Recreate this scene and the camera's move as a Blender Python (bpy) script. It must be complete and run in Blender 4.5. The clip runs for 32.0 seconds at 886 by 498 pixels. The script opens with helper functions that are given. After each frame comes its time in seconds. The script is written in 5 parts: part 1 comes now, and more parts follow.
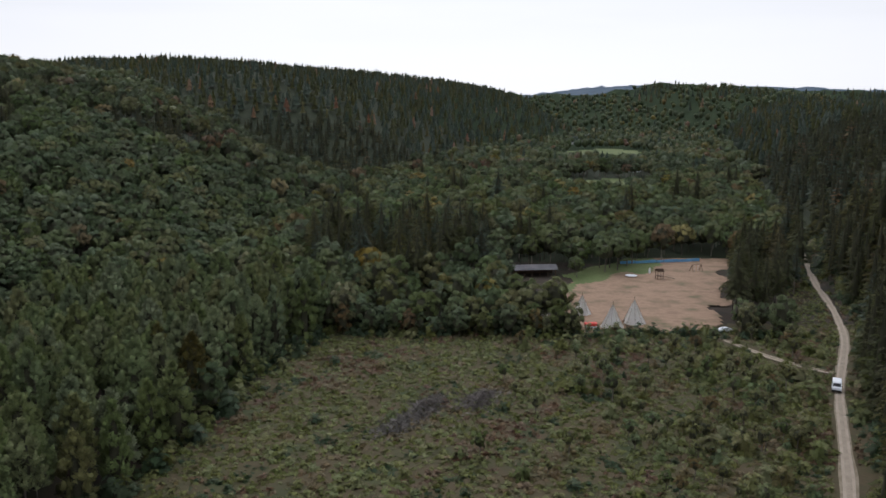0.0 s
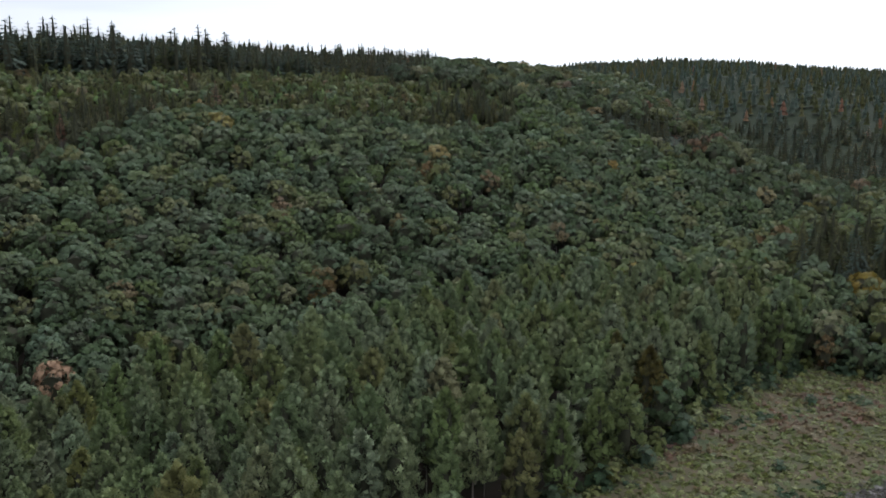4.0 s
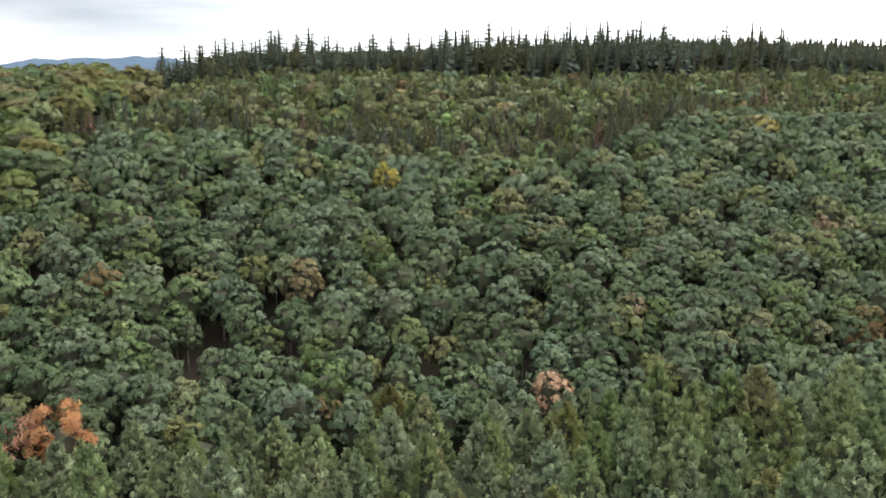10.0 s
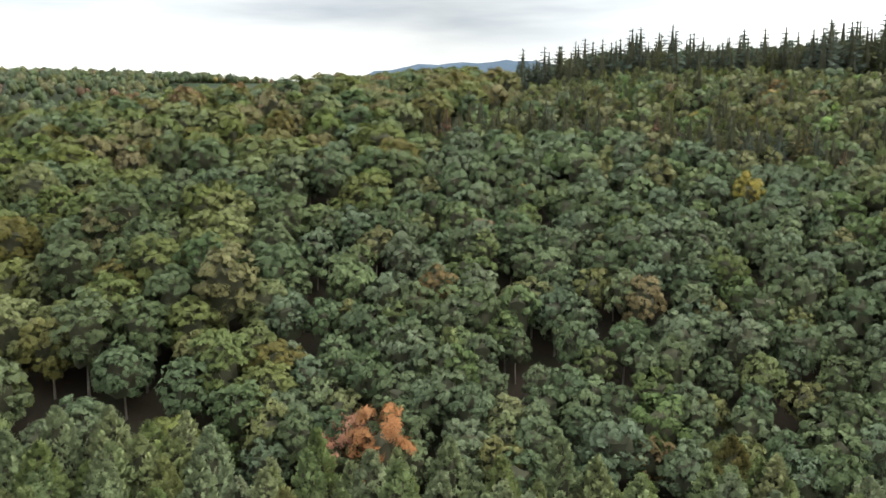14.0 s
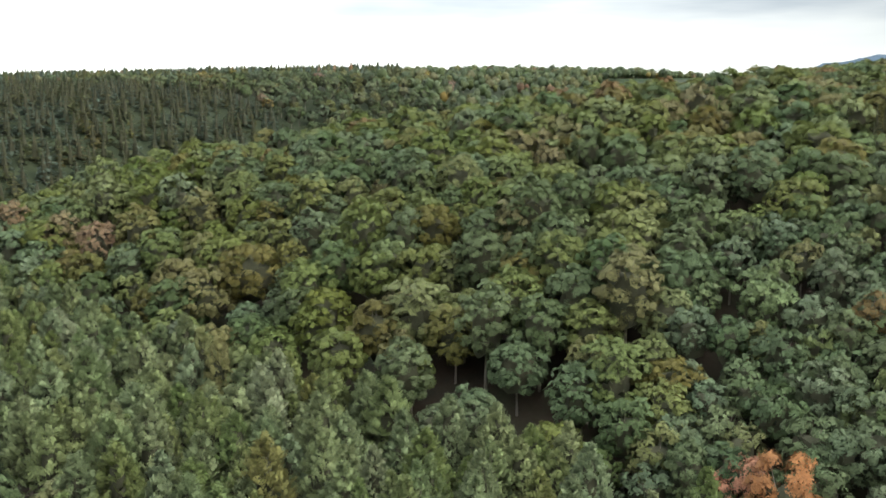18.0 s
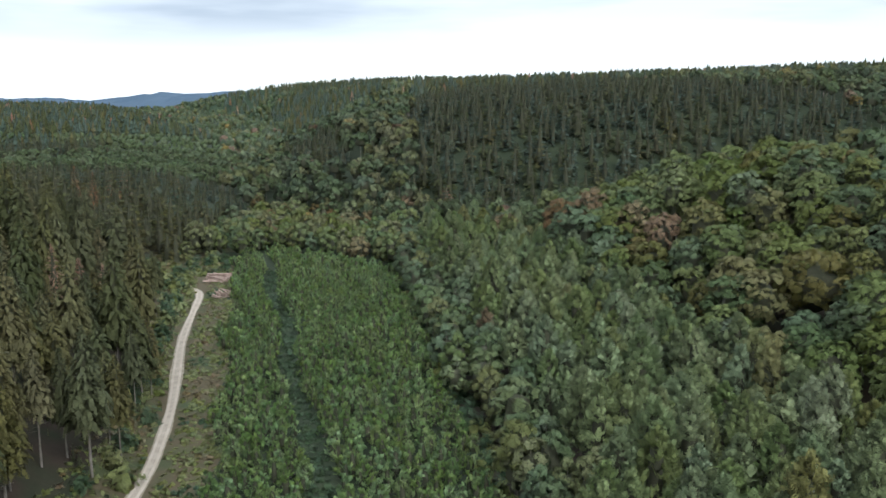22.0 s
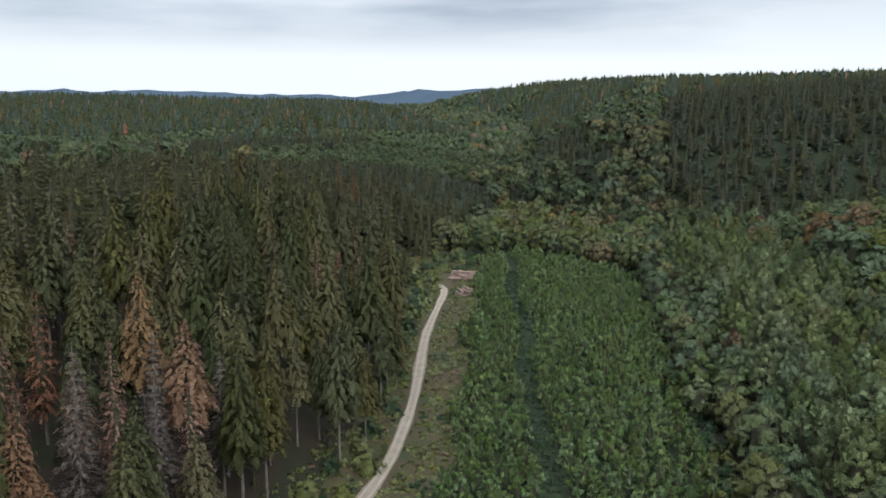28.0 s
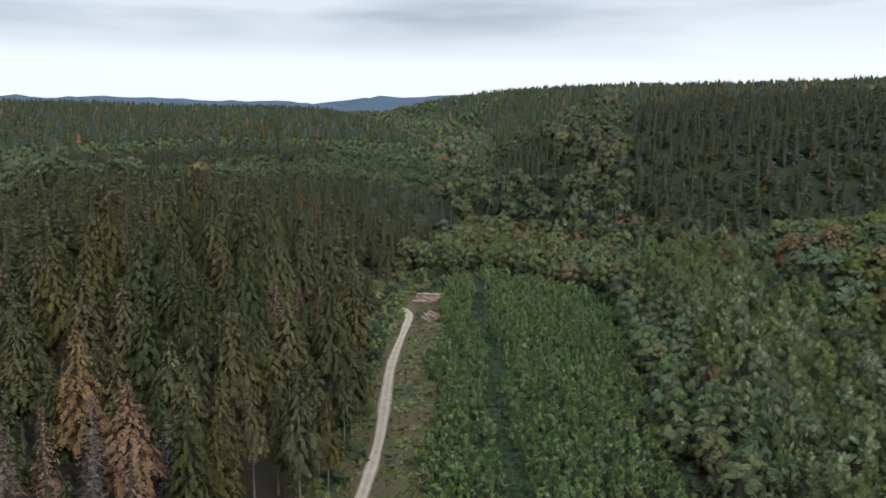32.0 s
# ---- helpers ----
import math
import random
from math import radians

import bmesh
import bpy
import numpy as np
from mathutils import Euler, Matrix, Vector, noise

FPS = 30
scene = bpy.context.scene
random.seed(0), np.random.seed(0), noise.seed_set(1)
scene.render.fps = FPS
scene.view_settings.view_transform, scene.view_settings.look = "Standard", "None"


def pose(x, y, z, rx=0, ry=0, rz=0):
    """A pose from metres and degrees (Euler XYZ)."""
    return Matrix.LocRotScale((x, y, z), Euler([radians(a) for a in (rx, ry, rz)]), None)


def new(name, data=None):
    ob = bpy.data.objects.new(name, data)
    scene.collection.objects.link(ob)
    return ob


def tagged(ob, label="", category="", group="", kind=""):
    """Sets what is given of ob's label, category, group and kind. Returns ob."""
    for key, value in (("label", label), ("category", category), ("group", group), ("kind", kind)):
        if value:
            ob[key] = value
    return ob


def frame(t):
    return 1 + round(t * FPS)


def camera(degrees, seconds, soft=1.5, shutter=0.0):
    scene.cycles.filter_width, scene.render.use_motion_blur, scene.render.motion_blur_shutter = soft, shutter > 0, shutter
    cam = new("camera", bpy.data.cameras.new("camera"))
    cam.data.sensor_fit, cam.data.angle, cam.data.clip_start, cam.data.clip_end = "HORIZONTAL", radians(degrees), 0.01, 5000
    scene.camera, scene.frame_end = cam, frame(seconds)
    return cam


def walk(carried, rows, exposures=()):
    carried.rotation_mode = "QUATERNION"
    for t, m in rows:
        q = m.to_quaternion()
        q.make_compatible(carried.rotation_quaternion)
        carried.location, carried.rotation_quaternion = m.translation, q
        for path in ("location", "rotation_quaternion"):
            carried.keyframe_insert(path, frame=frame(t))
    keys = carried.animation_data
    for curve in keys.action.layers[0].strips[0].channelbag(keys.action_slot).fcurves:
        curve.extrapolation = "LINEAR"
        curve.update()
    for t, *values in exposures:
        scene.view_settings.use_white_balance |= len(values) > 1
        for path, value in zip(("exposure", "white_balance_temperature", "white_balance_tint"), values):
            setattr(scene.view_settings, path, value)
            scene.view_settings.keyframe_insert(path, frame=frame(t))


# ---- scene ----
cam = camera(54.28, 32.0, soft=1.5)
# seconds, eye, pitch, roll, heading
PATH = [
    (0, -0.00, -0.00, 62.00, -9.876, -0.364, 0.000),
    (0.5, 0.08, 1.40, 61.97, -9.880, -0.359, 3.981),
    (1, 0.13, 2.80, 61.93, -9.899, -0.352, 9.283),
    (1.5, 0.14, 4.24, 61.87, -9.870, -0.379, 14.860),
    (2, 0.05, 5.75, 61.79, -9.852, -0.343, 18.687),
    (2.5, -0.12, 7.28, 61.70, -9.826, -0.310, 21.691),
    (3, -0.40, 8.82, 61.63, -9.814, -0.276, 24.965),
    (4, -1.24, 11.91, 61.59, -9.835, -0.217, 31.444),
    (4.5, -1.80, 13.49, 61.62, -9.853, -0.182, 34.678),
    (6.5, -5.01, 19.41, 61.47, -9.868, -0.058, 46.402),
    (7, -6.14, 20.80, 61.52, -9.867, -0.050, 48.788),
    (8, -8.58, 23.44, 61.57, -9.871, -0.018, 54.590),
    (9, -11.11, 25.69, 61.63, -9.834, -0.023, 60.522),
    (10, -13.76, 27.51, 61.72, -9.807, -0.005, 66.434),
    (11, -16.82, 29.15, 61.68, -9.784, -0.013, 72.317),
    (12, -20.10, 30.64, 61.58, -9.746, 0.025, 78.301),
    (13, -23.53, 31.75, 61.56, -9.712, -0.003, 84.055),
    (13.5, -25.30, 32.20, 61.56, -9.697, 0.006, 86.876),
    (15.5, -32.42, 32.97, 61.51, -9.697, 0.054, 98.616),
    (16, -34.10, 32.94, 61.50, -9.710, 0.067, 101.594),
    (17, -36.91, 32.68, 61.53, -9.729, 0.077, 108.503),
    (17.5, -37.65, 32.69, 61.51, -9.853, 0.049, 112.904),
    (18, -37.95, 32.74, 61.46, -9.967, 0.072, 117.514),
    (18.5, -37.99, 32.73, 61.41, -10.000, 0.049, 122.505),
    (19, -37.95, 32.63, 61.42, -10.008, 0.017, 127.801),
    (19.5, -37.92, 32.57, 61.43, -10.020, 0.001, 132.747),
    (20, -37.90, 32.61, 61.43, -10.047, -0.030, 137.013),
    (20.5, -37.88, 32.65, 61.41, -10.073, -0.017, 141.051),
    (21, -37.89, 32.61, 61.36, -10.086, -0.049, 145.172),
    (21.5, -37.92, 32.55, 61.29, -10.113, -0.015, 149.392),
    (22, -37.95, 32.52, 61.21, -10.119, -0.023, 154.038),
    (22.5, -37.92, 32.47, 61.14, -10.121, -0.028, 158.870),
    (23, -37.92, 32.40, 61.10, -10.103, -0.042, 163.975),
    (23.5, -37.94, 32.35, 61.08, -10.090, -0.029, 168.846),
    (24, -37.93, 32.33, 61.08, -10.088, -0.042, 172.580),
    (24.5, -37.90, 32.34, 61.07, -10.114, -0.049, 173.349),
    (25, -37.88, 32.37, 61.07, -10.140, -0.072, 172.791),
    (25.5, -37.89, 32.41, 61.11, -10.181, -0.093, 172.205),
    (27.5, -37.81, 32.49, 62.93, -10.227, -0.144, 170.486),
    (28, -37.84, 31.90, 63.33, -10.334, -0.194, 170.229),
    (28.5, -37.94, 31.11, 63.75, -10.152, -0.197, 169.678),
    (29, -38.08, 30.10, 64.19, -10.046, -0.216, 169.138),
    (30, -38.35, 27.60, 65.06, -9.986, -0.290, 168.412),
    (31, -38.56, 24.78, 65.97, -10.016, -0.351, 167.881),
    (32, -38.67, 22.01, 66.98, -9.933, -0.335, 167.684),
]
# stops, white balance
EXPOSURES = [(0, -1.62, 6100, 13), (2, -1.6, 5950, 12), (4, -1.12, 5800, 11), (6.5, -0.2, 6150, 11), (9, 0.0, 6250, 10), (13, -0.12, 6500, 7), (19, -0.22, 6250, 4), (22, -0.68, 5700, 5), (25, -1.02, 5750, 7), (32, -1.05, 5850, 7)]
walk(cam, [(t, pose(x, y, z, 90 + p, r, h)) for t, x, y, z, p, r, h in PATH], EXPOSURES)

# ---- sky and light: an overcast afternoon ----
world = bpy.data.worlds.new("overcast_sky")
scene.world = world
world.use_nodes = True
wt = world.node_tree
wbg = wt.nodes["Background"]
sky = wt.nodes.new("ShaderNodeTexSky")
sky.sky_type = "NISHITA"
sky.sun_disc = False
sky.sun_elevation = radians(38)
sky.sun_rotation = radians(200)
coord = wt.nodes.new("ShaderNodeTexCoord")
sep = wt.nodes.new("ShaderNodeSeparateXYZ")
wt.links.new(coord.outputs["Generated"], sep.inputs[0])
flat = wt.nodes.new("ShaderNodeMapping")
flat.inputs["Scale"].default_value = (1.2, 1.2, 9.0)
wt.links.new(coord.outputs["Generated"], flat.inputs["Vector"])
cloud = wt.nodes.new("ShaderNodeTexNoise")
cloud.inputs["Scale"].default_value = 1.6
cloud.inputs["Detail"].default_value = 5.0
wt.links.new(flat.outputs[0], cloud.inputs["Vector"])
cr = wt.nodes.new("ShaderNodeValToRGB")
cr.color_ramp.elements[0].position, cr.color_ramp.elements[0].color = 0.40, (0.70, 0.77, 0.88, 1)
cr.color_ramp.elements[1].position, cr.color_ramp.elements[1].color = 0.60, (1.35, 1.36, 1.38, 1)
wt.links.new(cloud.outputs["Fac"], cr.inputs["Fac"])
band = wt.nodes.new("ShaderNodeMapRange")
band.inputs["From Min"].default_value, band.inputs["From Max"].default_value = 0.035, 0.09
wt.links.new(sep.outputs["Z"], band.inputs["Value"])
haze = wt.nodes.new("ShaderNodeMixRGB")
haze.inputs[1].default_value = (1.65, 1.64, 1.62, 1)
north = wt.nodes.new("ShaderNodeMapRange")
north.inputs["From Min"].default_value, north.inputs["From Max"].default_value = 0.1, 0.9
north.inputs["To Min"].default_value, north.inputs["To Max"].default_value = 1.0, 0.12
wt.links.new(sep.outputs["Y"], north.inputs["Value"])
veil = wt.nodes.new("ShaderNodeMath")
veil.operation = "MULTIPLY"
wt.links.new(band.outputs[0], veil.inputs[0])
wt.links.new(north.outputs[0], veil.inputs[1])
wt.links.new(veil.outputs[0], haze.inputs[0])
wt.links.new(cr.outputs["Color"], haze.inputs[2])
dim = wt.nodes.new("ShaderNodeMixRGB")
dim.blend_type = "MULTIPLY"
dim.inputs[0].default_value = 1.0
dim.inputs[2].default_value = (0.06, 0.06, 0.06, 1)
wt.links.new(sky.outputs["Color"], dim.inputs[1])
mixs = wt.nodes.new("ShaderNodeMixRGB")
mixs.inputs[0].default_value = 0.85
wt.links.new(dim.outputs["Color"], mixs.inputs[1])
side = wt.nodes.new("ShaderNodeMapRange")
side.inputs["From Min"].default_value, side.inputs["From Max"].default_value = -1.0, 1.0
wt.links.new(sep.outputs["Y"], side.inputs["Value"])
glow = wt.nodes.new("ShaderNodeValToRGB")
el = glow.color_ramp.elements
el[0].position, el[0].color = 0.15, (1.35, 1.35, 1.35, 1)
el[1].position, el[1].color = 1.0, (2.1, 2.1, 2.1, 1)
mid_stop = el.new(0.5)
mid_stop.color = (0.8, 0.8, 0.8, 1)
wt.links.new(side.outputs[0], glow.inputs["Fac"])
bright = wt.nodes.new("ShaderNodeMixRGB")
bright.blend_type = "MULTIPLY"
bright.inputs[0].default_value = 1.0
wt.links.new(haze.outputs["Color"], bright.inputs[1])
wt.links.new(glow.outputs["Color"], bright.inputs[2])
high = wt.nodes.new("ShaderNodeMapRange")
high.inputs["From Min"].default_value, high.inputs["From Max"].default_value = 0.25, 1.0
high.inputs["To Min"].default_value, high.inputs["To Max"].default_value = 1.0, 4.0
wt.links.new(sep.outputs["Z"], high.inputs["Value"])
dome = wt.nodes.new("ShaderNodeMixRGB")
dome.blend_type = "MULTIPLY"
dome.inputs[0].default_value = 1.0
wt.links.new(bright.outputs["Color"], dome.inputs[1])
wt.links.new(high.outputs[0], dome.inputs[2])
wt.links.new(dome.outputs["Color"], mixs.inputs[2])
wt.links.new(mixs.outputs["Color"], wbg.inputs["Color"])
wbg.inputs["Strength"].default_value = 1.05

sun = new("sun", bpy.data.lights.new("sun", "SUN"))
sun.data.energy = 1.6
sun.data.angle = radians(16)
sun.data.color = (1.0, 0.96, 0.9)
sun.matrix_basis = pose(0, 0, 200, 48, 0, 198)

# ---- materials ----
SOLID = {}


def leaf_mat(name, colours, scale=0.15, **more):
    """Foliage: ragged leaf sprays, and the dense leaf mass behind them."""
    colours = [tuple(0.98 * v for v in c) for c in colours]
    m = node_mat(name, colours, scale, leafy=True, sprays=True, **more)
    SOLID[m.name] = node_mat(name + "_mass", colours, scale, leafy=True, bump=0.9, **more)
    return m


def node_mat(name, colours, scale=0.15, rough=0.75, island=0.18, fine=1.6, bump=0.0, spec=0.2, metal=0.0, leafy=False, sprays=False, cut=4.0, dense=0.41):
    """A surface with variation at two scales: broad patches of its colours, and fine grain."""
    m = bpy.data.materials.new(name)
    m.use_nodes = True
    m.cycles.use_bump_map_correction = not leafy
    nt = m.node_tree
    bsdf = nt.nodes["Principled BSDF"]
    out = nt.nodes["Material Output"]

    def math_node(kind, a, b=None, c=None):
        nd = nt.nodes.new("ShaderNodeMath")
        nd.operation = kind
        for i, v in enumerate((a, b, c)):
            if v is None:
                continue
            if isinstance(v, (int, float)):
                nd.inputs[i].default_value = v
            else:
                nt.links.new(v, nd.inputs[i])
        return nd.outputs[0]

    geo = nt.nodes.new("ShaderNodeNewGeometry")
    big = nt.nodes.new("ShaderNodeTexNoise")
    big.inputs["Scale"].default_value = scale
    big.inputs["Detail"].default_value = 3.0
    nt.links.new(geo.outputs["Position"], big.inputs["Vector"])
    ramp = nt.nodes.new("ShaderNodeValToRGB")
    el = ramp.color_ramp.elements
    n = len(colours)
    for i, c in enumerate(colours):
        p = 0.5 if n == 1 else 0.3 + 0.4 * i / (n - 1)
        e = el[i] if i < 2 else el.new(p)
        e.position = p
        e.color = (*c, 1)
    if n == 1:
        el[1].color = (*colours[0], 1)
        el[1].position = 0.9
    nt.links.new(big.outputs["Fac"], ramp.inputs["Fac"])
    small = nt.nodes.new("ShaderNodeTexNoise")
    small.inputs["Scale"].default_value = fine
    small.inputs["Detail"].default_value = 4.0
    nt.links.new(geo.outputs["Position"], small.inputs["Vector"])
    val = math_node("MULTIPLY_ADD", small.outputs["Fac"], 1.25 if island else 0.5, 0.33 if island else 0.75)
    if island:
        val = math_node("MULTIPLY", val, math_node("MULTIPLY_ADD", geo.outputs["Random Per Island"], island * 2, 1 - island))
    hsv = nt.nodes.new("ShaderNodeHueSaturation")
    nt.links.new(ramp.outputs["Color"], hsv.inputs["Color"])
    normal = None
    if leafy:
        # every tree has a tone of its own
        tone = nt.nodes.new("ShaderNodeAttribute")
        tone.attribute_name = "tone"
        info = nt.nodes.new("ShaderNodeObjectInfo")
        own = math_node("FRACT", math_node("ADD", tone.outputs["Fac"], info.outputs["Random"]))
        other = math_node("FRACT", math_node("MULTIPLY", own, 7.31))
        nt.links.new(math_node("MULTIPLY_ADD", own, 0.034, 0.483), hsv.inputs["Hue"])
        nt.links.new(math_node("MULTIPLY_ADD", other, 0.3, 0.85), hsv.inputs["Saturation"])
        val = math_node("MULTIPLY", val, math_node("MULTIPLY_ADD", other, -0.36, 1.18))
        soft = nt.nodes.new("ShaderNodeAttribute")
        soft.attribute_name = "soft"
        turn = nt.nodes.new("ShaderNodeVectorTransform")
        turn.vector_type, turn.convert_from, turn.convert_to = "NORMAL", "OBJECT", "WORLD"
        nt.links.new(soft.outputs["Vector"], turn.inputs[0])
        normal = turn.outputs[0]
    nt.links.new(val, hsv.inputs["Value"])
    nt.links.new(hsv.outputs["Color"], bsdf.inputs["Base Color"])
    bsdf.inputs["Roughness"].default_value = rough
    bsdf.inputs["Specular IOR Level"].default_value = spec
    bsdf.inputs["Metallic"].default_value = metal
    if bump:
        b = nt.nodes.new("ShaderNodeBump")
        b.inputs["Strength"].default_value = bump
        nt.links.new(small.outputs["Fac"], b.inputs["Height"])
        if normal:
            nt.links.new(normal, b.inputs["Normal"])
        normal = b.outputs["Normal"]
    if sprays:
        crumple = nt.nodes.new("ShaderNodeBump")
        crumple.inputs["Strength"].default_value = 0.75
        crumple.inputs["Distance"].default_value = 0.12
        nt.links.new(normal, crumple.inputs["Normal"])
        normal = crumple.outputs["Normal"]
    if normal:
        nt.links.new(normal, bsdf.inputs["Normal"])
    if sprays:
        # leaves thin out towards the rim of each spray
        uv = nt.nodes.new("ShaderNodeUVMap")
        uv.uv_map = "spray"
        rel = nt.nodes.new("ShaderNodeVectorMath")
        rel.operation = "DISTANCE"
        nt.links.new(uv.outputs["UV"], rel.inputs[0])
        rel.inputs[1].default_value = (0.5, 0.5, 0.0)
        gaps = nt.nodes.new("ShaderNodeTexNoise")
        gaps.inputs["Scale"].default_value = cut
        gaps.inputs["Detail"].default_value = 2.0
        nt.links.new(geo.outputs["Position"], gaps.inputs["Vector"])
        nt.links.new(gaps.outputs["Fac"], crumple.inputs["Height"])
        rim = math_node("MULTIPLY", math_node("MULTIPLY", rel.outputs["Value"], rel.outputs["Value"]), 0.90)
        open_air = math_node("GREATER_THAN", math_node("ADD", rim, dense), gaps.outputs["Fac"])
        clear = nt.nodes.new("ShaderNodeBsdfTransparent")
        leaf = nt.nodes.new("ShaderNodeMixShader")
        nt.links.new(open_air, leaf.inputs[0])
        nt.links.new(bsdf.outputs[0], leaf.inputs[1])
        nt.links.new(clear.outputs[0], leaf.inputs[2])
        nt.links.new(leaf.outputs[0], out.inputs["Surface"])
    return m


BARK = node_mat("bark", [(0.10, 0.085, 0.07), (0.20, 0.17, 0.14)], 0.4, 0.9, 0.15, 6, 0.3)
# crown cores: twig brown darkened, the shade of the gaps painted in
SHADED_TWIGS = node_mat("shaded_twigs", [(0.040, 0.042, 0.024), (0.060, 0.056, 0.033)], 0.4, 0.95, 0, 2.5, 0.6)
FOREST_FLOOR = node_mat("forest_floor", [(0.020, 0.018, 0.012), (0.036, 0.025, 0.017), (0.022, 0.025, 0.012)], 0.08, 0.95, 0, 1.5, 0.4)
BRUSH_GROUND = node_mat("brush_ground", [(0.038, 0.048, 0.019), (0.070, 0.052, 0.028), (0.046, 0.052, 0.020)], 0.10, 0.95, 0, 1.2, 0.5)
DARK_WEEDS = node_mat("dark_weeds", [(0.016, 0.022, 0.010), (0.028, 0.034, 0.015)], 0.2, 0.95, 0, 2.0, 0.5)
DRY_GRASS = node_mat("dry_grass", [(0.21, 0.135, 0.09), (0.27, 0.18, 0.12), (0.22, 0.145, 0.095), (0.14, 0.115, 0.065)], 0.14, 0.95, 0, 1.0, 0.3)
GREEN_GRASS = node_mat("green_grass", [(0.07, 0.10, 0.032), (0.12, 0.14, 0.055), (0.09, 0.12, 0.04)], 0.05, 0.95, 0, 1.0, 0.3)
# wooded far ground, its green leaned slightly to blue as painted haze
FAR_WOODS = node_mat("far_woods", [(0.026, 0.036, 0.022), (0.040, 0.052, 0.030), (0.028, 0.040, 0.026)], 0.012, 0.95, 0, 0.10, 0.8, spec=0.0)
# farthest hills: distance haze is painted in as a blue base colour
HAZE_HILL = node_mat("haze_hill", [(0.046, 0.072, 0.102), (0.056, 0.084, 0.116)], 0.004, 0.95, 0, 0.03, 0.5)
TRACK_EDGE = node_mat("track_edge", [(0.16, 0.13, 0.085), (0.25, 0.205, 0.15)], 0.5, 0.95, 0, 5, 0.3)
TRACK_RUT = node_mat("track_rut", [(0.29, 0.235, 0.18), (0.37, 0.305, 0.24)], 0.3, 0.95, 0, 5, 0.2)
TRACK_MIDDLE = node_mat("track_middle", [(0.235, 0.19, 0.14), (0.315, 0.26, 0.20)], 0.5, 0.95, 0, 4, 0.3)
OAK = [leaf_mat("oak_leaf", [(0.054, 0.072, 0.034), (0.072, 0.093, 0.041), (0.061, 0.083, 0.041)], 0.09),
       leaf_mat("oak_leaf_light", [(0.073, 0.098, 0.035), (0.095, 0.115, 0.042)], 0.09),
       leaf_mat("oak_leaf_olive", [(0.098, 0.105, 0.038), (0.119, 0.115, 0.045)], 0.09),
       leaf_mat("oak_leaf_yellow", [(0.168, 0.133, 0.032), (0.196, 0.140, 0.035)], 0.2),
       leaf_mat("oak_leaf_brown", [(0.105, 0.076, 0.032), (0.126, 0.088, 0.036)], 0.2),
       leaf_mat("oak_leaf_orange", [(0.225, 0.098, 0.046), (0.260, 0.125, 0.062)], 0.2)]
BEECH = [leaf_mat("beech_leaf", [(0.076, 0.092, 0.026), (0.100, 0.112, 0.031)], 0.05),
         leaf_mat("beech_leaf_dark", [(0.056, 0.077, 0.032), (0.073, 0.095, 0.038)], 0.05),
         leaf_mat("beech_leaf_gold", [(0.088, 0.083, 0.025), (0.106, 0.092, 0.029)], 0.05),
         leaf_mat("beech_leaf_rust", [(0.115, 0.082, 0.036), (0.135, 0.090, 0.040)], 0.05)]
LARCH = [leaf_mat("larch_needle", [(0.146, 0.178, 0.068), (0.176, 0.204, 0.080)], 0.10, dense=0.375),
         leaf_mat("larch_needle_grey", [(0.142, 0.172, 0.080), (0.168, 0.196, 0.092)], 0.10, dense=0.375),
         leaf_mat("larch_needle_yellow", [(0.165, 0.168, 0.062), (0.190, 0.186, 0.070)], 0.10, dense=0.375)]
SPRUCE = [leaf_mat("spruce_needle", [(0.044, 0.048, 0.017), (0.060, 0.063, 0.022)], 0.10, dense=0.40),
          leaf_mat("spruce_needle_olive", [(0.068, 0.062, 0.021), (0.088, 0.077, 0.026)], 0.10, dense=0.40),
          leaf_mat("spruce_needle_blue", [(0.042, 0.058, 0.040), (0.058, 0.074, 0.050)], 0.10, dense=0.40),
          leaf_mat("spruce_needle_red", [(0.160, 0.092, 0.052), (0.200, 0.116, 0.066)], 0.3, dense=0.42),
          leaf_mat("spruce_twig_grey", [(0.133, 0.105, 0.091), (0.175, 0.140, 0.119)], 0.3, dense=0.42)]
YOUNG = [leaf_mat("young_needle", [(0.135, 0.190, 0.058), (0.158, 0.210, 0.066)], 0.06, dense=0.38),
         leaf_mat("young_needle_blue", [(0.112, 0.168, 0.058), (0.136, 0.188, 0.066)], 0.06, dense=0.38)]
FERN = [leaf_mat("fern_green", [(0.088, 0.098, 0.030), (0.118, 0.122, 0.038)], 0.15),
        leaf_mat("fern_brown", [(0.10, 0.078, 0.038), (0.13, 0.096, 0.046)], 0.15),
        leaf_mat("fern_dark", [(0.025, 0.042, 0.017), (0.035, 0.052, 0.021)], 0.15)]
FERN_RED = leaf_mat("fern_red", [(0.095, 0.058, 0.034), (0.12, 0.072, 0.040)], 0.15)
CANVAS = node_mat("canvas", [(0.74, 0.71, 0.66), (0.82, 0.79, 0.74)], 0.5, 0.9, 0, 4)
WHITE_PAINT = node_mat("white_paint", [(0.62, 0.63, 0.65), (0.70, 0.71, 0.72)], 0.5, 0.3, 0, 2, spec=0.5)
DARK_GLASS = node_mat("dark_glass", [(0.02, 0.022, 0.025)], 1, 0.08, 0, 2, spec=0.6)
RUBBER = node_mat("rubber", [(0.02, 0.02, 0.02), (0.03, 0.03, 0.03)], 2, 0.8, 0, 8)
METAL = node_mat("grey_metal", [(0.35, 0.35, 0.36), (0.45, 0.45, 0.46)], 2, 0.4, 0, 8, metal=0.8)
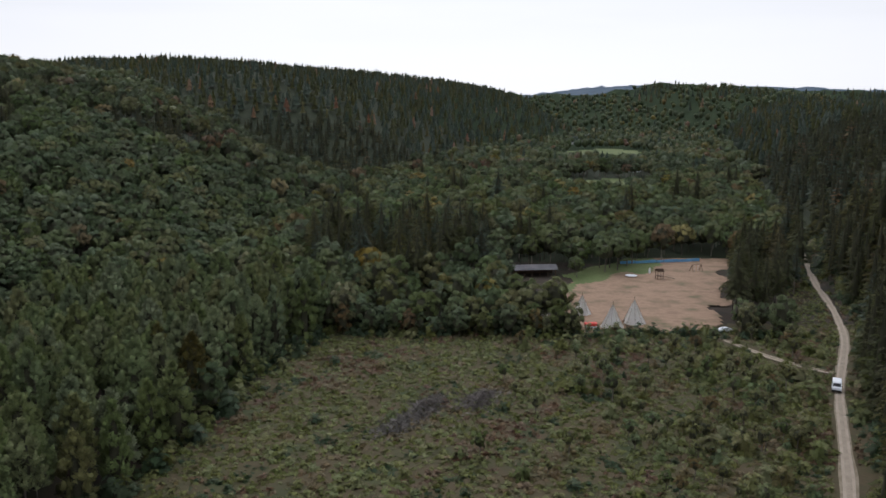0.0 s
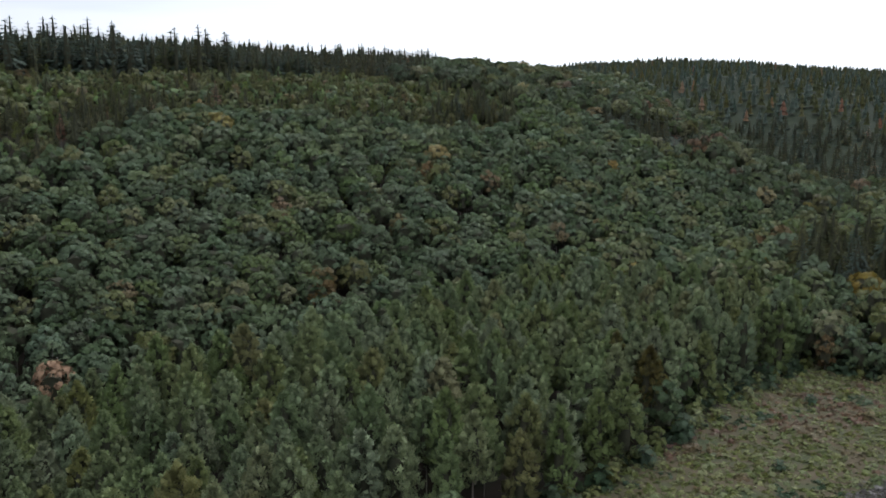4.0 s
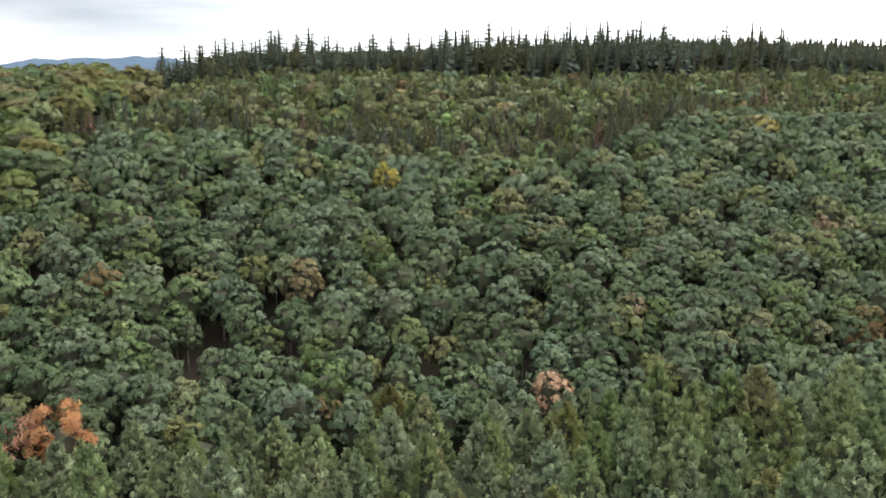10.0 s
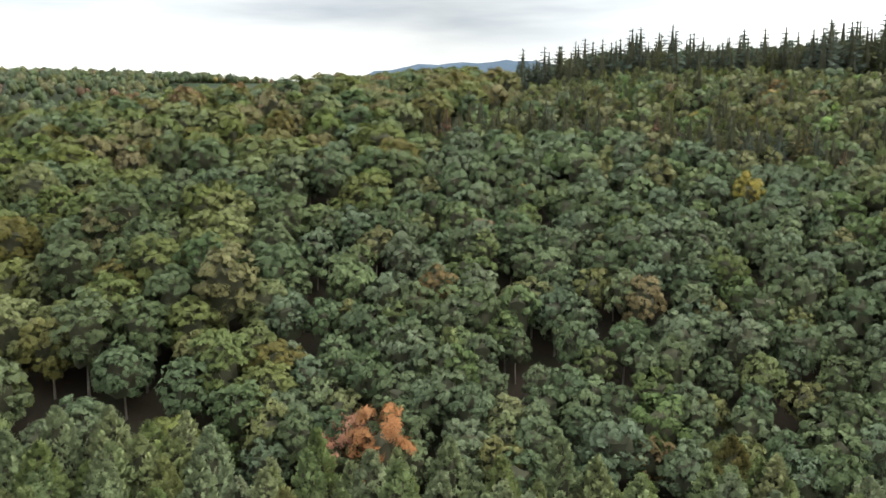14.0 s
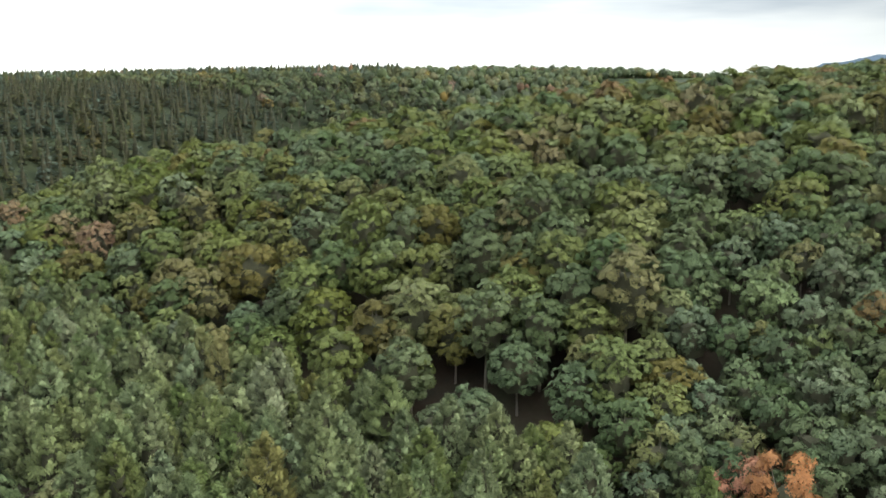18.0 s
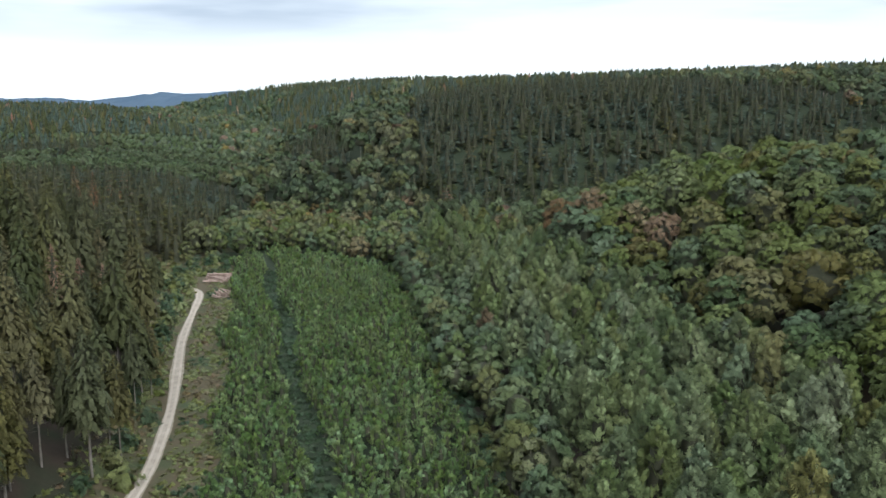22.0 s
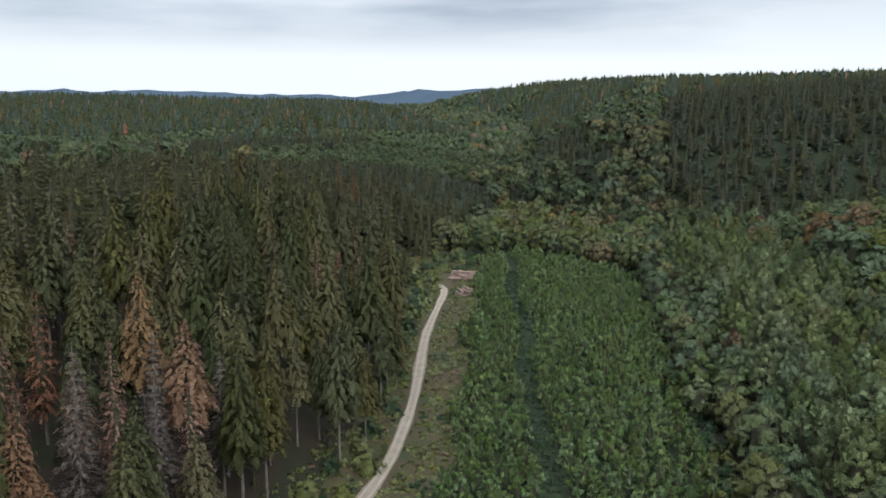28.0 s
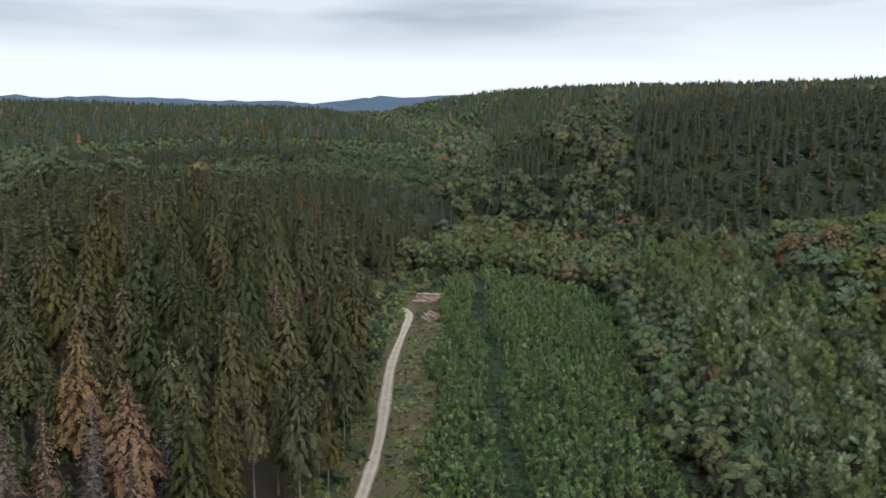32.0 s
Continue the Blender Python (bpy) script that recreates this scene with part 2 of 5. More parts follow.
LOG_WOOD = node_mat("weathered_wood", [(0.28, 0.21, 0.15), (0.36, 0.28, 0.2)], 1, 0.85, 0.2, 6, 0.2)
PINE_LOG = node_mat("peeled_log", [(0.26, 0.17, 0.13), (0.42, 0.31, 0.25)], 0.8, 0.8, 0.25, 6, 0.2)
DARK_WOOD = node_mat("dark_wood", [(0.09, 0.06, 0.04), (0.14, 0.09, 0.06)], 1, 0.85, 0.1, 6, 0.2)
ROOF_GREY = node_mat("grey_roof", [(0.20, 0.19, 0.20), (0.28, 0.26, 0.26)], 0.4, 0.8, 0, 3, 0.2)
ROOF_SLATE = node_mat("slate_roof", [(0.12, 0.13, 0.16), (0.2, 0.2, 0.22)], 0.2, 0.7, 0, 3, 0.2)
BLUE_TARP = node_mat("blue_tarpaulin", [(0.10, 0.26, 0.45), (0.16, 0.36, 0.58)], 0.6, 0.5, 0, 3)
WHITE_CLOTH = node_mat("white_cloth", [(0.65, 0.65, 0.66), (0.75, 0.75, 0.76)], 1, 0.7, 0, 3)
RED_CLOTH = node_mat("red_cloth", [(0.55, 0.06, 0.05), (0.65, 0.09, 0.07)], 1, 0.7, 0, 3)
WHITE_WALL = node_mat("white_wall", [(0.66, 0.65, 0.63), (0.76, 0.75, 0.73)], 0.2, 0.9, 0, 1)
TWIG_GREY = leaf_mat("dead_twigs", [(0.098, 0.084, 0.073), (0.140, 0.122, 0.108)], 0.4)
# greens cooled a little: distance haze painted into the leaf colour
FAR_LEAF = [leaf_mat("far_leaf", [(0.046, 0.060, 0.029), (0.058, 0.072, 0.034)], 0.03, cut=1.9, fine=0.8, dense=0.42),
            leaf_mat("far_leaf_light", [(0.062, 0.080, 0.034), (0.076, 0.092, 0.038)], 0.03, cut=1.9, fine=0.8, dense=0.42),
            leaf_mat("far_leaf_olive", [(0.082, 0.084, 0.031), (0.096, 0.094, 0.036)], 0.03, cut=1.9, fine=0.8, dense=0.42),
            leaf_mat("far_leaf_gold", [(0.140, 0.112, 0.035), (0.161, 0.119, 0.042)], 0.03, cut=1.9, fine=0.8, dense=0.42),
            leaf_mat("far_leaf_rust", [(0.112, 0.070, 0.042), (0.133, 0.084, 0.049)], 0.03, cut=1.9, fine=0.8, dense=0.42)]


# ---- vegetation shapes: arrays of points, quads and soft normals ----
UP = np.array([0, 0, 1.0])


def unit(v):
    return v / np.maximum(np.linalg.norm(v, axis=-1, keepdims=True), 1e-9)


def sprays_at(rng, pos, face, soft, size, along=None, wide=0.8):
    """A leaf spray at each point, facing one way, long along a direction, shaded as part of a round crown."""
    n = len(pos)
    nrm = unit(unit(face) + rng.normal(0, 0.32, (n, 3)))
    if along is None:
        a = unit(np.cross(nrm, rng.normal(0, 1, (n, 3))))
    else:
        a = unit(unit(along) + rng.normal(0, 0.16, (n, 3)))
        nrm = unit(nrm - a * (nrm * a).sum(1, keepdims=True))
    b = np.cross(nrm, a)
    s = (size * rng.uniform(0.75, 1.3, n))[:, None]
    q = s * wide
    sag = nrm * s * 0.22
    v = np.stack([pos - a * s - b * q, pos + a * s - b * q - sag, pos + a * s + b * q, pos - a * s + b * q - sag], 1).reshape(-1, 3)
    return v, np.arange(4 * n).reshape(n, 4), np.repeat(unit(unit(soft) + rng.normal(0, 0.13, (n, 3))), 4, 0)


def tube(p0, p1, r0, r1, sides=5):
    p0, p1 = np.array(p0, float), np.array(p1, float)
    d = unit(p1 - p0)
    a = unit(np.cross(d, [0.31, 0.9, 0.2]))
    b = np.cross(d, a)
    t = np.linspace(0, 2 * math.pi, sides, endpoint=False)[:, None]
    ring = np.cos(t) * a + np.sin(t) * b
    v = np.vstack([p0 + ring * r0, p1 + ring * r1])
    i = np.arange(sides)
    j = (i + 1) % sides
    return v, np.stack([i, j, j + sides, i + sides], 1), np.vstack([ring, ring])


def cone_body(rng, z0, z1, r0, r1, sides=7, rough=0.2):
    v, f, n = tube((0, 0, z0), (0, 0, z1), r0, r1, sides)
    v = v + rng.normal(0, rough * 0.3, v.shape)
    return v, f, unit(n + UP * 0.35)


def blob(rng, c, r, rough=0.15):
    """A lumpy rounded core of 24 quads."""
    g = np.array([-1.0, 0.0, 1.0])
    vs, fs, k = [], [], 0
    for axis in range(3):
        for s in (-1, 1):
            u, w = np.meshgrid(g, g)
            p = np.zeros((9, 3))
            p[:, axis] = s
            p[:, (axis + 1) % 3] = u.ravel()
            p[:, (axis + 2) % 3] = w.ravel()
            vs.append(p)
            for q in (0, 1, 3, 4):
                f = [k + q, k + q + 1, k + q + 4, k + q + 3]
                fs.append(f if s > 0 else f[::-1])
            k += 9
    v = unit(np.vstack(vs))
    lump = 1 + rough * np.sin(v @ rng.normal(0, 3, (3, 1)) + rng.uniform(0, 6))
    return np.array(c) + v * lump * np.array(r), np.array(fs), v


def join(pieces):
    vs, fs, ns, k = [], [], [], 0
    for v, f, n in pieces:
        vs.append(v)
        fs.append(f + k)
        ns.append(n)
        k += len(v)
    return np.vstack(vs), np.vstack(fs), np.vstack(ns)


def sphere_dirs(rng, n, low=-0.25):
    z = rng.uniform(low, 1, n)
    a = rng.uniform(0, 2 * math.pi, n)
    s = np.sqrt(1 - z * z)
    return np.stack([s * np.cos(a), s * np.sin(a), z], 1)


def broadleaf(rng, h, r, lobes, leaves, size, limbs=4, low=0.0, tiers=0.0):
    """Trunk with limbs, and a domed crown of leafy lobes round a dense heart: (wood, crown, heart)."""
    cz, rz = h * (0.66 - 0.17 * low), h * (0.33 + 0.15 * low)
    wood = [tube((0, 0, 0), (rng.normal(0, .2), rng.normal(0, .2), h * 0.55), 0.017 * h, 0.10, 5)]
    heart = [blob(rng, (0, 0, cz - rz * 0.12), (r * 0.52, r * 0.52, rz * 0.60), 0.2)]
    crown = []
    k = np.arange(lobes) + 0.5
    za = 1 - (1.40 + 0.4 * low) * k / lobes
    aa = k * 2.39996 + rng.uniform(0, 6)
    ss = np.sqrt(np.maximum(0, 1 - za * za))
    dirs = unit(np.stack([ss * np.cos(aa), ss * np.sin(aa), za], 1) + rng.normal(0, 0.12, (lobes, 3)))
    for i, d in enumerate(dirs):
        c = np.array([0, 0, cz]) + d * np.array([r, r, rz]) * rng.uniform(0.58, 0.78)
        cr = r * rng.uniform(0.28, 0.42) * (14 / lobes) ** 0.3
        if i < limbs:
            wood.append(tube((0, 0, h * rng.uniform(0.3, 0.5)), c, 0.10, 0.03, 4))
        dd = unit(sphere_dirs(rng, leaves, -0.45) + d * 0.6)
        pos = c + dd * cr * rng.uniform(0.7, 1.06, (leaves, 1)) * np.array([1, 1, 0.85])
        crown.append(sprays_at(rng, pos, dd * (1 - 0.5 * tiers) + UP * tiers, dd * 0.62 + d * 0.38 + UP * 0.18, np.full(leaves, size)))
    return join(wood), join(crown), join(heart)


def conifer(rng, h, r, layers, arms, base=0.2, droop=0.25, sprays=2, ragged=0.25, taper=0.72, full=1.0, wide=0.42):
    """Trunk and tiers of spreading, slightly drooping sprays, tapering to a spire: (wood, crown, heart)."""
    wood = [tube((0, 0, 0), (0, 0, h * 0.91), 0.011 * h, 0.02, 5)]
    crown = []
    for k in range(5):
        a, z = rng.uniform(0, 6), h * base * rng.uniform(0.6, 1.0)
        wood.append(tube((0, 0, z), (math.cos(a) * 0.4 * r, math.sin(a) * 0.4 * r, z - 0.1 * r), 0.04, 0.02, 3))
    mid_z = h * (base + (1 - base) * 0.45)
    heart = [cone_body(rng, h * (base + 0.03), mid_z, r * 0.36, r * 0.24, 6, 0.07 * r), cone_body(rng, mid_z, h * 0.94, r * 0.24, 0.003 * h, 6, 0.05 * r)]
    for k in range(layers):
        f = (k + rng.uniform(-0.25, 0.25)) / layers
        z = h * (base + (1 - base) * f)
        rr = r * (1 - max(f, 0)) ** taper * (0.7 + 0.3 * min(1, max(f, 0) * 6)) + 0.006 * h
        na = max(4, int(arms * (0.45 + 0.55 * (1 - f))))
        a = np.linspace(0, 2 * math.pi, na, endpoint=False) + rng.uniform(0, 6) + rng.normal(0, 0.2, na)
        ln = (rr * rng.uniform(1 - ragged, 1 + ragged, na))[:, None]
        o = np.stack([np.cos(a), np.sin(a), 0 * a], 1)
        lift = rng.normal(0, 0.10, (na, 1)) - droop + 0.35 * max(f, 0)
        for m in range(sprays):
            u = 0.66 if sprays == 1 else (0.35, 0.64, 0.90)[m + 3 - sprays]
            pos = UP * z + o * ln * u + UP * ln * lift * u
            half = ln[:, 0] * (0.50 if sprays == 1 else (0.34, 0.32, 0.26)[m + 3 - sprays]) * full + 0.005 * h
            crown.append(sprays_at(rng, pos, UP * (0.8 - 0.2 * m) + o * (0.7 + 0.2 * m), o + UP * (0.45 + 0.4 * f), half, o * (1 - 0.3 * m) + UP * (lift - 0.28 * m), wide))
    tip = np.array([[1, 0, 0], [0, 1.0, 0]])
    crown.append(sprays_at(rng, UP * h * np.array([[0.95], [0.935]]), tip, UP + 0 * tip, np.full(2, 0.035 * h + 0.1), UP + 0 * tip, 0.45))
    return join(wood), join(crown), join(heart)


def larch(rng, h, r, n, size, base=0.2, blunt=2.0, leaves=14):
    """A soft blunt cone of upswept feathery sprays: (wood, crown, heart)."""
    wood = [tube((0, 0, 0), (0, 0, h * 0.97), 0.011 * h, 0.02, 5)]
    for k in range(5):
        a, z = rng.uniform(0, 6), h * (base + 0.08) * rng.uniform(0.5, 1.0)
        wood.append(tube((0, 0, z), (math.cos(a) * 0.6 * r, math.sin(a) * 0.6 * r, z + 0.1 * r), 0.05, 0.02, 3))
    zb = h * base
    zs = [zb + (h - zb) * k for k in (0.02, 0.14, 0.5, 0.8, 0.97)]
    rs = [k * r for k in (0.15, 0.30, 0.28, 0.18, 0.03)]
    heart = [cone_body(rng, zs[i], zs[i + 1], rs[i], rs[i + 1], 6, 0.06 * r) for i in range(4)]
    # lobes climbing round the trunk, smaller towards the top
    lobes = max(5, n // leaves)
    crown = []
    for i in range(lobes):
        f = ((i + 0.5) / lobes) ** 0.9
        a = i * 2.39996 + rng.uniform(-0.4, 0.4)
        prof = r * (1 - f ** blunt) ** 0.85 * min(1, 0.6 + 4 * f) * rng.uniform(0.85, 1.12)
        cr = (0.30 * prof + 0.12 * r) * (20 / lobes) ** 0.25
        o = np.array([math.cos(a), math.sin(a), 0])
        c = o * max(prof - cr * 0.8, 0) + UP * (zb + (h - zb) * f - cr * 0.35)
        dd = unit(sphere_dirs(rng, leaves, -0.4) + o * 0.5 + UP * 0.15)
        crown.append(sprays_at(rng, c + dd * cr * rng.uniform(0.6, 1.08, (leaves, 1)) * np.array([1, 1, 1.25]), dd, dd * 0.55 + o * 0.30 + UP * (0.45 + 0.4 * f), np.full(leaves, size), dd + UP * 0.9, 0.65))
    crown = join(crown)
    return join(wood), crown, join(heart)


def dead_tree(rng, h, r, layers, arms):
    """Bare trunk with whorls of thin drooping twigs: (wood, twigs, branches)."""
    wood = [tube((0, 0, 0), (0, 0, h), 0.010 * h, 0.02, 5)]
    tw, br = [], []
    for k in range(layers):
        f = k / layers
        z = h * (0.25 + 0.75 * f)
        rr = r * (1 - f) ** 0.8 + 0.1
        for a in np.linspace(0, 2 * math.pi, arms, endpoint=False) + rng.uniform(0, 6):
            o = np.array([math.cos(a), math.sin(a), 0])
            q = rr * rng.uniform(0.7, 1.1)
            br.append(tube((0, 0, z), o * q + [0, 0, z - 0.2 * q], 0.05, 0.02, 3))
            pos = np.array([0, 0, z]) + (o - 0.2 * UP) * q * rng.uniform(0.35, 1, (4, 1)) + rng.normal(0, 0.12, (4, 3))
            tw.append(sprays_at(rng, pos, rng.normal(0, 1, (4, 3)), o + UP * 0.5 + np.zeros((4, 3)), np.full(4, 0.12 + 0.16 * q), o - 0.3 * UP + np.zeros((4, 3)), 0.5))
    return join(wood), join(tw), join(br), True


def low_broad(rng, h, r, n=14, size=1.7):
    heart = [blob(rng, (0, 0, h * 0.55), (r * 0.66, r * 0.66, h * 0.33), 0.2)]
    e = sphere_dirs(rng, n, -0.15)
    lv = sprays_at(rng, np.array([0, 0, h * 0.57]) + e * np.array([r, r, h * 0.42]) * rng.uniform(0.72, 0.98, (n, 1)), e, e + UP * 0.15, np.full(n, size))
    return tube((0, 0, 0), (0, 0, h * 0.4), 0.2, 0.12, 3), lv, join(heart), True


def low_conifer(rng, h, r, layers=3, sides=6):
    p = []
    for k in range(layers):
        f = k / layers
        p.append(cone_body(rng, h * (0.16 + 0.84 * f), h * min(1, 0.16 + 0.84 * (f + 1.35 / layers)), r * 0.8 * (1 - f) ** 0.7 + 0.1, 0.05, sides, r * 0.16))
    n = 9
    f = (np.arange(n) + 0.5) / n
    a = np.arange(n) * 2.4
    o = np.stack([np.cos(a), np.sin(a), 0 * a], 1)
    lv = sprays_at(rng, o * (r * 0.6 * (1 - f))[:, None] + UP * (h * (0.2 + 0.74 * f))[:, None], o + UP * 0.5, o + UP * 0.4, r * (0.5 - 0.25 * f), o - UP * 0.3, 0.6)
    return tube((0, 0, 0), (0, 0, h * 0.3), 0.2, 0.12, 3), lv, join(p), True


def tuft(rng, h, r, n, size):
    """A low leafy bush or fern clump with a few stems: (wood, crown, heart)."""
    d = sphere_dirs(rng, n, 0.0)
    v, f, nn = tube((0, 0, 0), (0, 0, h * 0.5), r * 0.5, r * 0.3, 3)
    return tube((0, 0, 0), (0, 0, h * 0.6), 0.03, 0.01, 3), sprays_at(rng, d * np.array([r, r, h]) * rng.uniform(0.5, 1, (n, 1)), d + UP * 0.6, d + UP * 0.5, np.full(n, size)), (v, f, unit(nn + UP)), True


def in_sight(p, top=16.0):
    """Drops far places that lie wholly behind a hill, seen from over the valley."""
    x0, y0, z0 = -20.0, 20.0, 66.0
    t = np.linspace(0.15, 0.93, 26)[None]
    x, y = x0 + (p[:, :1] - x0) * t, y0 + (p[:, 1:2] - y0) * t
    z1 = height(p[:, 0], p[:, 1])[:, None] + top
    return (height(x, y) + 6 < z0 + (z1 - z0) * t).all(1)


def mesh_from(name, v, f, mats, index=None, smooth=False, soft=None, tone=None):
    """A mesh of quads from arrays."""
    me = bpy.data.meshes.new(name)
    me.vertices.add(len(v))
    me.vertices.foreach_set("co", np.ascontiguousarray(v, dtype=np.float32).ravel())
    me.loops.add(4 * len(f))
    me.loops.foreach_set("vertex_index", np.ascontiguousarray(f, dtype=np.int32).ravel())
    me.polygons.add(len(f))
    me.polygons.foreach_set("loop_start", np.arange(0, 4 * len(f), 4, dtype=np.int32))
    me.polygons.foreach_set("loop_total", np.full(len(f), 4, dtype=np.int32))
    for m in mats:
        me.materials.append(m)
    if index is not None:
        me.polygons.foreach_set("material_index", np.ascontiguousarray(index, dtype=np.int32))
    if smooth is not False:
        flag = np.ones(len(f), dtype=bool) if smooth is True else np.ascontiguousarray(smooth, dtype=bool)
        me.polygons.foreach_set("use_smooth", flag)
    if soft is not None:
        me.attributes.new("soft", "FLOAT_VECTOR", "POINT").data.foreach_set("vector", np.ascontiguousarray(soft, dtype=np.float32).ravel())
        me.uv_layers.new(name="spray").data.foreach_set("uv", np.tile(np.array([0, 0, 1, 0, 1, 1, 0, 1], dtype=np.float32), len(f)))
    if tone is not None:
        me.attributes.new("tone", "FLOAT", "POINT").data.foreach_set("value", np.ascontiguousarray(tone, dtype=np.float32))
    me.update(calc_edges=True)
    return me


def stand(name, label, category, shapes, spots, mats, choice, rng):
    """Many trees joined as one stuff object. shapes: (wood, crown) pairs; spots: x, y, z, scale; choice: leaf material of each."""
    vs, fs, ms, sm, ns, tn, k = [], [], [], [], [], [], 0
    if not len(spots):
        return None
    turn = rng.uniform(0, 2 * math.pi, len(spots))
    which = rng.integers(0, len(shapes), len(spots))
    tones = rng.random(len(spots))
    for s, (wood, crown, heart, *leafy) in enumerate(shapes):
        idx = np.where(which == s)[0]
        if not len(idx):
            continue
        c, si = np.cos(turn[idx])[:, None], np.sin(turn[idx])[:, None]
        sc = spots[idx, 3]
        wide = (sc * rng.uniform(0.84, 1.18, len(idx)))[:, None]
        for (v, f, n), slot in ((wood, 0), (heart, 1), (crown, 2)):
            x = (v[None, :, 0] * c - v[None, :, 1] * si) * wide + spots[idx, 0][:, None]
            y = (v[None, :, 0] * si + v[None, :, 1] * c) * wide + spots[idx, 1][:, None]
            z = v[None, :, 2] * sc[:, None] + spots[idx, 2][:, None]
            vs.append(np.stack([x, y, z], 2).reshape(-1, 3))
            ns.append(np.stack([n[None, :, 0] * c - n[None, :, 1] * si, n[None, :, 0] * si + n[None, :, 1] * c, n[None, :, 2] + 0 * c], 2).reshape(-1, 3))
            tn.append(np.repeat(tones[idx], len(v)))
            fs.append((f[None] + (np.arange(len(idx)) * len(v))[:, None, None]).reshape(-1, 4) + k)
            k += len(idx) * len(v)
            sm.append(np.full(len(idx) * len(f), slot == 1))
            # hearts that are not leaf mass take the shade-darkened twig colour
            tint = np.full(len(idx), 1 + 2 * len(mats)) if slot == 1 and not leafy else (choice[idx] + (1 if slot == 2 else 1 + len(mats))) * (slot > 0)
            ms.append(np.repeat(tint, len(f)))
    ob = new(name, mesh_from(name, np.vstack(vs), np.vstack(fs), [BARK] + mats + [SOLID[m.name] for m in mats] + [SHADED_TWIGS], np.concatenate(ms), np.concatenate(sm), np.vstack(ns), np.concatenate(tn)))
    return tagged(ob, label, category, kind="stuff")


def single_trees(name, label, category, group, shapes, spots, mats, choice, rng):
    """Trees as things of their own: an empty with trunk and crown, sharing meshes."""
    made = {}
    for i, (x, y, z, sc) in enumerate(spots):
        s = int(rng.integers(0, len(shapes)))
        key = (s, int(choice[i]))
        if key not in made:
            (wv, wf, _), crown, heart, *leafy = shapes[s]
            cv, cf, cn = join([crown, heart])
            slot = np.repeat([0, 1], [len(crown[1]), len(heart[1])])
            made[key] = mesh_from("trunk", wv, wf, [BARK]), mesh_from("crown", cv, cf, [mats[key[1]], SOLID[mats[key[1]].name] if leafy else SHADED_TWIGS], slot, slot == 1, cn)
        root = new(name)
        root.matrix_basis = pose(x, y, z, 0, 0, rng.uniform(0, 360)) @ Matrix.Diagonal((sc * rng.uniform(0.9, 1.12), sc * rng.uniform(0.9, 1.12), sc, 1))
        root.empty_display_size = 0.5
        for nm, me in zip(("trunk", "crown"), made[key]):
            new(nm, me).parent = root
        lab = label[key[1]] if isinstance(label, (list, tuple)) else label
        tagged(root, lab, category, group)



# ---- the lie of the land ----
def line(y, ys, xs):
    return np.interp(y, ys, xs)


def belt_west(y):
    return line(y, (-900, -300, -180, -82, 42, 108, 210, 336, 600, 1500), (-330, -222, -184, -160, -138, -129, -108, -74, 5, 260))


def west_foot(y):
    return line(y, (-1300, -900, -700, -600, -500, -420, -330, -290, -240, -170, -82, 42, 108, 210, 336, 450, 600, 817, 1215, 1500), (-400, -290, -215, -180, -152, -163, -180, -192, -186, -170, -156, -138, -129, -108, -76, -48, -40, 12, 118, 240))


def belt_east(y):
    return line(y, (-330, -239, -167, -95, 33, 127, 198, 235), (-182, -153, -129, -106, -72, -50, -38, -26))


def track_x(y):
    return line(y, (-900, -420, -300, -258, -243, -187, -137, -105, 11, 128, 179, 221, 253, 293, 363, 700, 1500), (-250, -150, -94, -89, -87, -71, -61, -52, 6, 65, 86, 107, 118, 129, 153, 250, 480))


